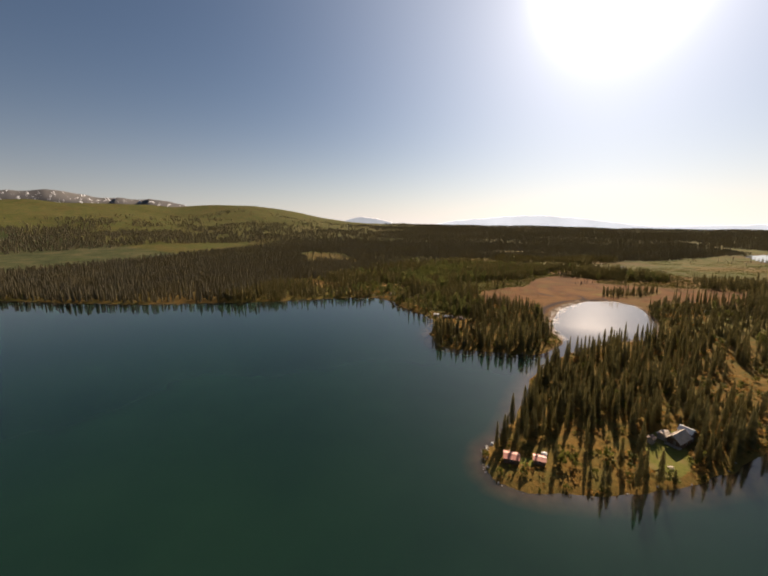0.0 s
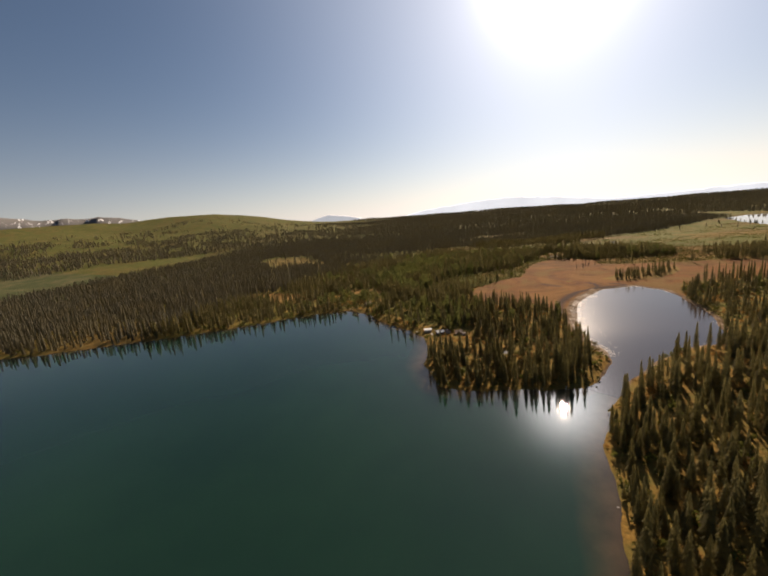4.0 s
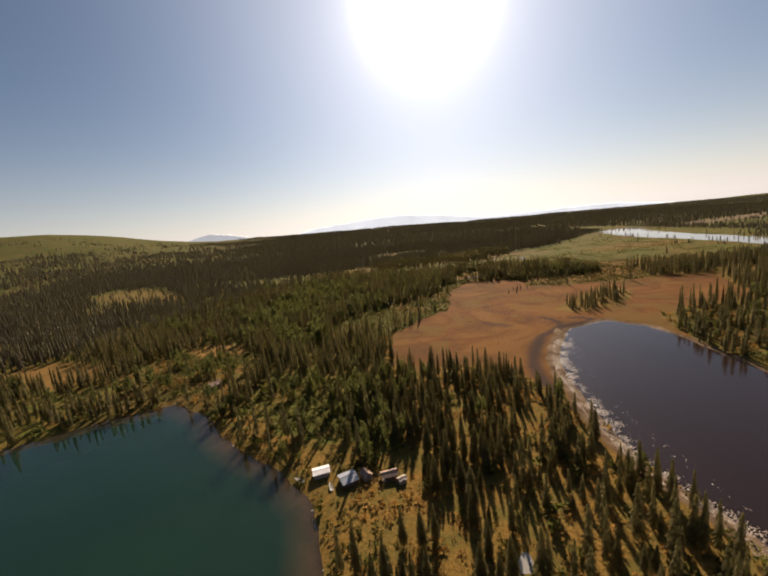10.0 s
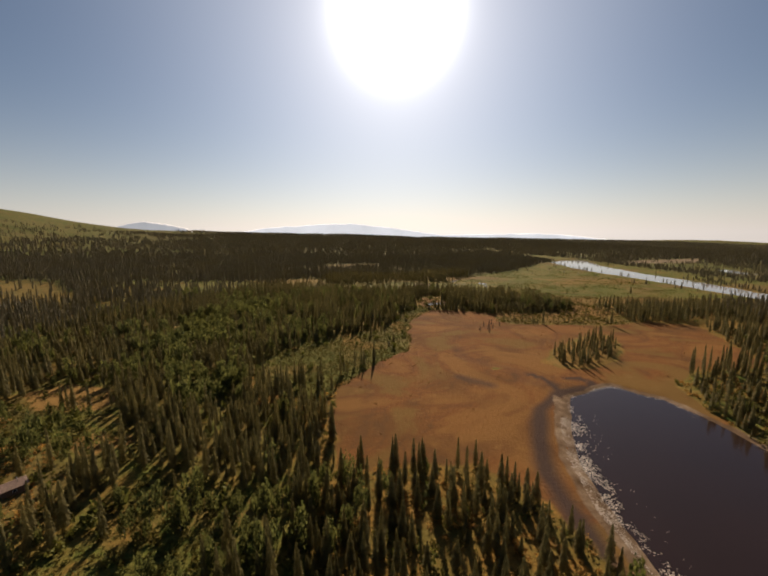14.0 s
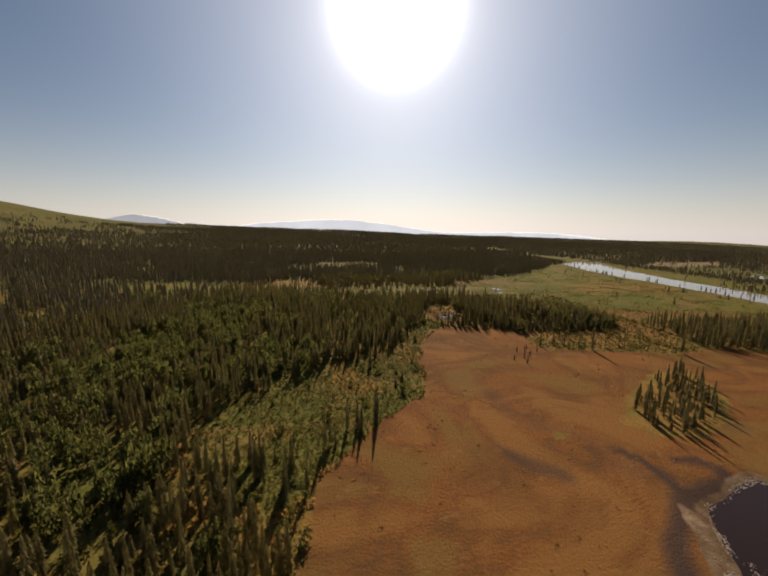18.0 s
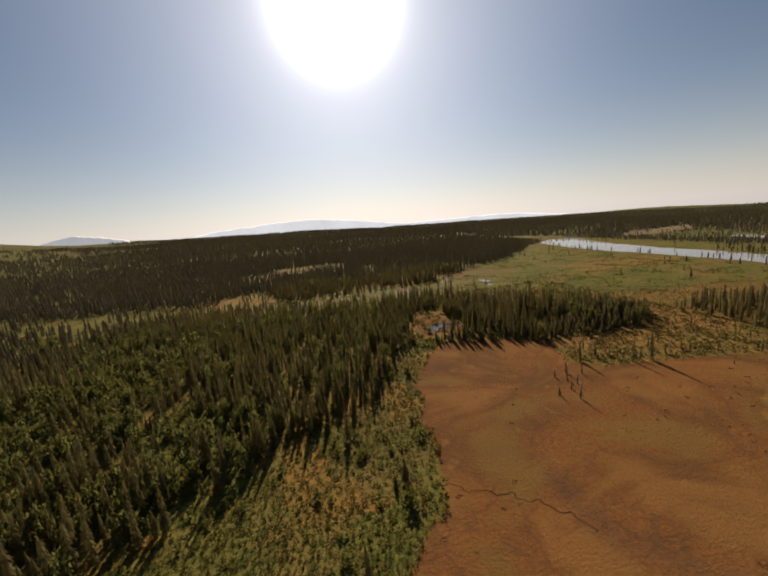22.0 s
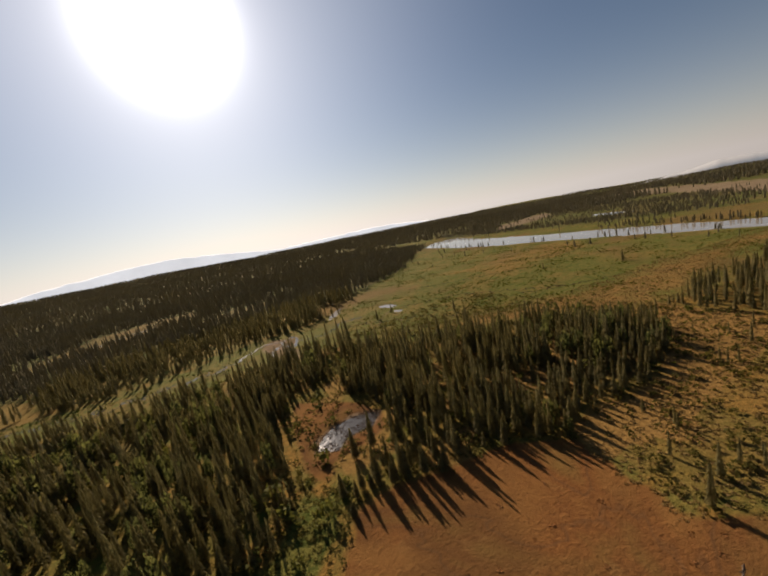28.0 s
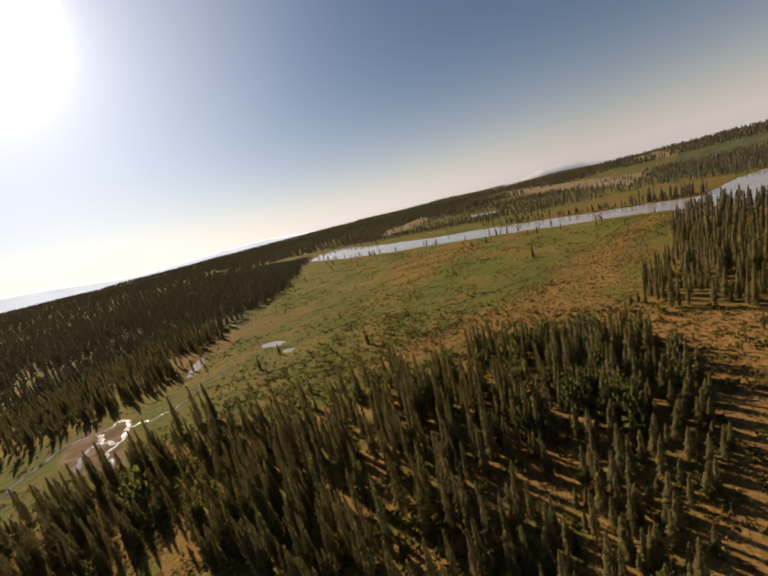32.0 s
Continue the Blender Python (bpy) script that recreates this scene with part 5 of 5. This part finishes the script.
# ---- cabins ----
def gable_cabin(name, m, wide_x, long_y, wall, rise, roof, walls, label, group="", chimney=True, porch=0.0):
    """Log cabin with its ridge along y: walls of logs, two roof slopes with battens, door, windows, stovepipe."""
    c = thing(name, m, label, "cabin", group)
    hx, hy = wide_x / 2, long_y / 2
    logs = max(5, int(wall / 0.3))
    for k in range(logs):
        z0, z1 = wall * k / logs, wall * (k + 1) / logs
        o = 0.12 if k % 2 else 0.0
        part("log", boxed(-hx - o, hx + o, -hy - 0.1, -hy + 0.12, z0, z1 - 0.02, bevel=0.04), walls, c)
        part("log", boxed(-hx - o, hx + o, hy - 0.12, hy + 0.1, z0, z1 - 0.02, bevel=0.04), walls, c)
        part("log", boxed(-hx - 0.1, -hx + 0.12, -hy + 0.12, hy - 0.12, z0, z1 - 0.02, bevel=0.04), walls, c)
        part("log", boxed(hx - 0.12, hx + 0.1, -hy + 0.12, hy - 0.12, z0, z1 - 0.02, bevel=0.04), walls, c)
    for s in (-1, 1):
        bm = bmesh.new()
        a = [bm.verts.new(p) for p in ((-hx, s * hy, wall), (hx, s * hy, wall), (0, s * hy, wall + rise))]
        bm.faces.new(a if s < 0 else a[::-1])
        g = bmesh.ops.extrude_face_region(bm, geom=bm.faces[:])
        bmesh.ops.translate(bm, verts=[q for q in g["geom"] if isinstance(q, bmesh.types.BMVert)], vec=(0, -s * 0.1, 0))
        part("gable", bm, BOARDS, c)
    slope = math.atan2(rise, hx)
    run = math.hypot(rise, hx) + 0.45
    for s in (-1, 1):
        bm = bmesh.new()
        tilt = Matrix.Translation((0, 0, wall + rise + 0.06)) @ Matrix.Rotation(s * slope, 4, "Y")
        box(bm, 0 if s > 0 else -run, run if s > 0 else 0, -hy - 0.4 - porch, hy + 0.4, 0, 0.07)
        bm.transform(tilt)
        part("roof_slope", bm, roof, c)
        for k in range(int(long_y / 0.6)):
            q = -hy - 0.3 - porch + k * (long_y + 0.6 + porch) / int(long_y / 0.6)
            bm = bmesh.new()
            box(bm, 0.03 if s > 0 else -run, run if s > 0 else -0.03, q, q + 0.05, 0.07, 0.11)
            bm.transform(tilt)
            part("roof_rib", bm, roof, c)
    part("ridge_cap", boxed(-0.16, 0.16, -hy - 0.42 - porch, hy + 0.42, wall + rise + 0.09, wall + rise + 0.16), roof, c)
    door = part("door", boxed(-0.45, 0.45, -hy - 0.16, -hy - 0.09, 0.02, 2.0), BOARDS, c)
    part("door_handle", boxed(0.3, 0.38, -hy - 0.22, -hy - 0.16, 0.95, 1.05), STEEL, door)
    for s in (-1, 1):
        w = part("window", boxed(*((-hx - 0.16, -hx - 0.09) if s < 0 else (hx + 0.09, hx + 0.16)), -0.5, 0.5, 0.95, 1.7), WHITE, c)
        part("pane", boxed(*((-hx - 0.19, -hx - 0.15) if s < 0 else (hx + 0.15, hx + 0.19)), -0.42, 0.42, 1.02, 1.63), DARK, w)
    if chimney:
        bm = bmesh.new()
        bmesh.ops.create_cone(bm, cap_ends=True, segments=10, radius1=0.1, radius2=0.1, depth=1.4, matrix=Matrix.Translation((hx * 0.4, hy * 0.35, wall + rise + 0.3)))
        pipe = part("stovepipe", bm, STEEL, c)
        bm = bmesh.new()
        bmesh.ops.create_cone(bm, cap_ends=True, segments=10, radius1=0.2, radius2=0.02, depth=0.18, matrix=Matrix.Translation((hx * 0.4, hy * 0.35, wall + rise + 1.12)))
        part("rain_cap", bm, STEEL, pipe)
    if porch:
        part("porch_floor", boxed(-hx, hx, -hy - porch, -hy - 0.18, 0.05, 0.2), BOARDS, c)
        for s in (-1, 1):
            part("post", boxed(s * hx - 0.08, s * hx + 0.08, -hy - porch, -hy - porch + 0.16, 0.2, wall + 0.05), BOARDS, c)
    part("sill", boxed(-hx - 0.05, hx + 0.05, -hy - 0.05, hy + 0.05, -0.7, 0.0), STONE, c)
    return c


def on_ground(x, y, turn, lift=0.0):
    return pose(x, y, float(height_at(np.array([float(x)]), np.array([float(y)]))[0]) + lift, 0, 0, turn)


gable_cabin("red_roofed_cabin", on_ground(-6.6, 131, 95), 4.4, 5.0, 1.9, 0.6, RED_ROOF, LOGS, "small log cabin with a rust-red metal roof on the point", "cabins on the point")
gable_cabin("red_roofed_shed", on_ground(3.0, 133.8, 92), 3.4, 3.8, 1.8, 0.45, RED_ROOF, LOGS, "small shed with a rust-red roof beside the cabin", "cabins on the point", False)
gable_cabin("lodge", on_ground(53.5, 167.5, -38), 5.2, 6.6, 2.6, 2.4, BOARD_ROOF, LOGS, "steep brown log lodge with a pale roof above the lawn", "", True, 2.2)
gable_cabin("lodge_annexe", on_ground(49.2, 169.5, -38), 3.2, 3.8, 2.2, 0.6, BOARD_ROOF, BOARDS, "low pale-roofed annexe beside the lodge", "", False)
gable_cabin("white_roofed_shed", on_ground(-91.9, 333.2, -72), 3.4, 5.0, 1.7, 0.4, WHITE_ROOF, BOARDS, "small shed with a bright pale metal roof on the shore", "cabins by the cove", False)
gable_cabin("grey_roofed_cabin", on_ground(-82.2, 329, -62), 5.0, 4.8, 1.8, 0.7, BLUE_ROOF, LOGS, "log cabin with a blue-grey metal roof by the cove", "cabins by the cove")
gable_cabin("brown_shore_cabin", on_ground(-171, 414, -40), 5.0, 6.0, 2.4, 1.2, BROWN_ROOF, LOGS, "brown log cabin among willows above the cove", "", True)
gable_cabin("outhouse", on_ground(-76.5, 330.4, 40), 2.2, 3.2, 1.9, 0.7, BROWN_ROOF, BOARDS, "little dark board outhouse between the cabins", "cabins by the cove", False)
gable_cabin("brown_cabin", on_ground(-68.3, 330, -75), 3.0, 3.4, 1.8, 0.7, BROWN_ROOF, LOGS, "brown log cabin with a porch among the trees", "cabins by the cove", True, 1.4)


def tank(x, y, r, h, label):
    """A round white tank with a domed lid."""
    t = thing("tank", on_ground(x, y, 0), label, "tank")
    bm = bmesh.new()
    bmesh.ops.create_cone(bm, cap_ends=True, segments=20, radius1=r, radius2=r, depth=h, matrix=Matrix.Translation((0, 0, h / 2)))
    part("shell", bm, WHITE, t)
    bm = bmesh.new()
    bmesh.ops.create_cone(bm, cap_ends=True, segments=20, radius1=r * 1.04, radius2=r * 0.3, depth=r * 0.4, matrix=Matrix.Translation((0, 0, h + r * 0.2)))
    part("lid", bm, WHITE, t)
    for k in (0.25, 0.75):
        bm = bmesh.new()
        bmesh.ops.create_cone(bm, segments=20, radius1=r * 1.03, radius2=r * 1.03, depth=0.06, matrix=Matrix.Translation((0, 0, h * k)))
        part("hoop", bm, STEEL, t)


tank(4.6, 138.0, 1.0, 1.6, "round white tank behind the red shed")
tank(38.0, 144.4, 0.5, 0.8, "white drum at the edge of the lawn")
tank(-14.5, 139.5, 0.5, 0.8, "white drum by the stony point")


def boat(x, y, turn, n, label, lift=0.0):
    """An open skiff, hull down on the bank."""
    b = thing("skiff", on_ground(x, y, turn, lift), label, "boat", "boats on the bank")
    bm = bmesh.new()
    rows = []
    for i in range(9):
        s = i / 8
        half = 0.62 * math.sin(min(1.0, (1 - s) * 1.7) * 1.57)
        keel = 0.05 + 0.25 * s ** 3
        rows.append([bm.verts.new(p) for p in ((-half, s * n, 0.5 + 0.15 * s), (-half * 0.75, s * n, keel + 0.08), (0, s * n, keel), (half * 0.75, s * n, keel + 0.08), (half, s * n, 0.5 + 0.15 * s))])
    for a, c in zip(rows, rows[1:]):
        for k in range(4):
            bm.faces.new((a[k], a[k + 1], c[k + 1], c[k]))
    bm.faces.new(rows[0])
    bmesh.ops.solidify(bm, geom=bm.faces[:], thickness=0.04)
    part("hull", bm, WHITE, b)
    for q in (0.25, 0.55):
        part("thwart", boxed(-0.5, 0.5, q * n, q * n + 0.25, 0.36, 0.41), BOARDS, b)


boat(-97.5, 330.4, 60, 4.0, "white skiff pulled up by the cove")
boat(-87, 325.4, 20, 3.6, "white skiff lying on the cove bank")
boat(-16.5, 137.5, 200, 3.6, "pale skiff on the stony point")


def picnic_table(x, y, turn):
    """Trestle table with its two benches."""
    t = thing("picnic_table", on_ground(x, y, turn), "weathered plank picnic table on the lawn", "table")
    for k in range(5):
        part("plank", boxed(-0.9, 0.9, -0.37 + k * 0.15, -0.235 + k * 0.15, 0.71, 0.75), BOARD_ROOF, t)
    for sd in (-1, 1):
        part("bench", boxed(-0.9, 0.9, sd * 0.72 - 0.14, sd * 0.72 + 0.14, 0.41, 0.45), BOARD_ROOF, t)
        part("beam", boxed(sd * 0.65 - 0.04, sd * 0.65 + 0.04, -0.8, 0.8, 0.36, 0.41), BOARDS, t)
        for q in (-0.45, 0.45):
            bm = boxed(-0.04, 0.04, -0.045, 0.045, 0, 0.78)
            bm.transform(Matrix.Translation((sd * 0.65, q, 0)) @ Matrix.Rotation(math.copysign(0.35, q), 4, "X"))
            part("leg", bm, BOARDS, t)


picnic_table(46, 148, 20)
tank(34.5, 137.6, 0.4, 0.7, "small white drum in the grass by the shore")
gable_cabin("tool_shed", on_ground(43.6, 164, -30), 2.0, 2.6, 2.1, 0.7, BROWN_ROOF, BOARDS, "narrow dark tool shed at the edge of the lawn", "", False)
gable_cabin("lodge_wing", on_ground(57.0, 172.0, 52), 3.2, 4.4, 3.8, 1.3, WHITE_ROOF, LOGS, "tall wing of the lodge with a pale metal roof", "", False)
gable_cabin("lean_to", on_ground(-64.9, 327.6, -60), 1.7, 2.2, 1.5, 0.4, BOARD_ROOF, BOARDS, "tiny pale-roofed hut beside the brown cabin", "cabins by the cove", False)


def stones(name, spots, label):
    r = np.random.default_rng(5)
    bm = bmesh.new()
    bmesh.ops.create_icosphere(bm, subdivisions=1, radius=1.0)
    sv = np.array([v.co[:] for v in bm.verts]) * (1 + r.uniform(-0.25, 0.25, (len(bm.verts), 1)))
    sf = np.array([[v.index for v in f.verts] for f in bm.faces])
    bm.free()
    sx, sy = spots[:, 0], spots[:, 1]
    n = len(spots)
    size = r.uniform(0.12, 0.5, n)
    scatter(name, [(sv, sf)], sx, sy, height_at(sx, sy) + 0.05, size * 0.6, size, STONE, label, "stones")


r = np.random.default_rng(11)
cx, cy = r.uniform(-480, 130, 26000), r.uniform(100, 420, 26000)
d = inside_by(LAKE_SHORE, cx, cy, 2.5)
m = (d > -1.6) & (d < 1.0) & (r.random(len(cx)) < 0.3)
stones("shore_stones", np.stack([cx[m], cy[m]], 1), "pale stones along the lake shore")
cx, cy = r.uniform(-26, -8, 400), r.uniform(112, 146, 400)
d = inside_by(LAKE_SHORE, cx, cy, 2.5)
m = (d > -2) & (d < 5) & (r.random(len(cx)) < 0.5)
stones("point_stones", np.stack([cx[m], cy[m]], 1), "grey boulders off the cabin point")

# pale scum that drifts against the pond's western and northern shore
cx, cy = r.uniform(0, 100, 230000), r.uniform(296, 480, 230000)
d = inside_by(POND_SHORE, cx, cy, 2.0, 9)
west = cx < np.interp(cy, [296, 330, 386, 432, 464, 480], [25, 23, 27, 46, 70, 80])
reach = np.where(west, 4.5, 2.5) * (1 + 1.2 * value_noise(cx, cy, 16, 111))
froth = np.clip(0.5 + 1.6 * value_noise(cx, cy, 4.5, 110) + 1.0 * value_noise(cx, cy, 1.7, 112), 0, 1)
m = (d > -4.5) & (d < 12) & (r.random(len(cx)) < froth * np.clip(1.15 - np.maximum(d, 0) / reach, 0.02, 1) * np.where(west & (cy < 446), 1.0, np.where(cy > 440, 0.5 * (np.abs(d) < 1.2), 0.03)))
cx, cy = cx[m], cy[m]
flake = [(math.cos(k * 0.9) * (0.7 + 0.3 * math.sin(k * 2.3)), math.sin(k * 0.9) * (0.7 + 0.3 * math.cos(k * 1.7)), 0.0) for k in range(7)]
fv = np.array([(0, 0, 1.0)] + flake)
ff = np.array([(0, 1 + k, 1 + (k + 1) % 7) for k in range(7)])
s = r.uniform(0.08, 0.32, len(cx))
scatter("pond_scum", [(fv, ff)], cx, cy, np.maximum(height_at(cx, cy), 0.032) + 0.005, np.full(len(cx), 0.05), s, SCUM, "pale scum drifting along the pond shore", "scum")


# dark moss mats that float in the bog pool
cx, cy = r.uniform(17, 50, 5000), r.uniform(694, 717, 5000)
m = (inside_by(POOL_EDGE, cx, cy, 4.0, 37) > -1.5) & (value_noise(cx, cy, 3.2, 115) + 0.7 * value_noise(cx, cy, 1.3, 116) > -0.2)
cx, cy = cx[m], cy[m]
s = r.uniform(0.12, 0.4, len(cx))
scatter("moss_mats", [(fv, ff)], cx, cy, np.maximum(height_at(cx, cy), 0.02) + 0.01, np.full(len(cx), 0.06), s, PEAT, "dark moss mats floating in the bog pool", "moss")
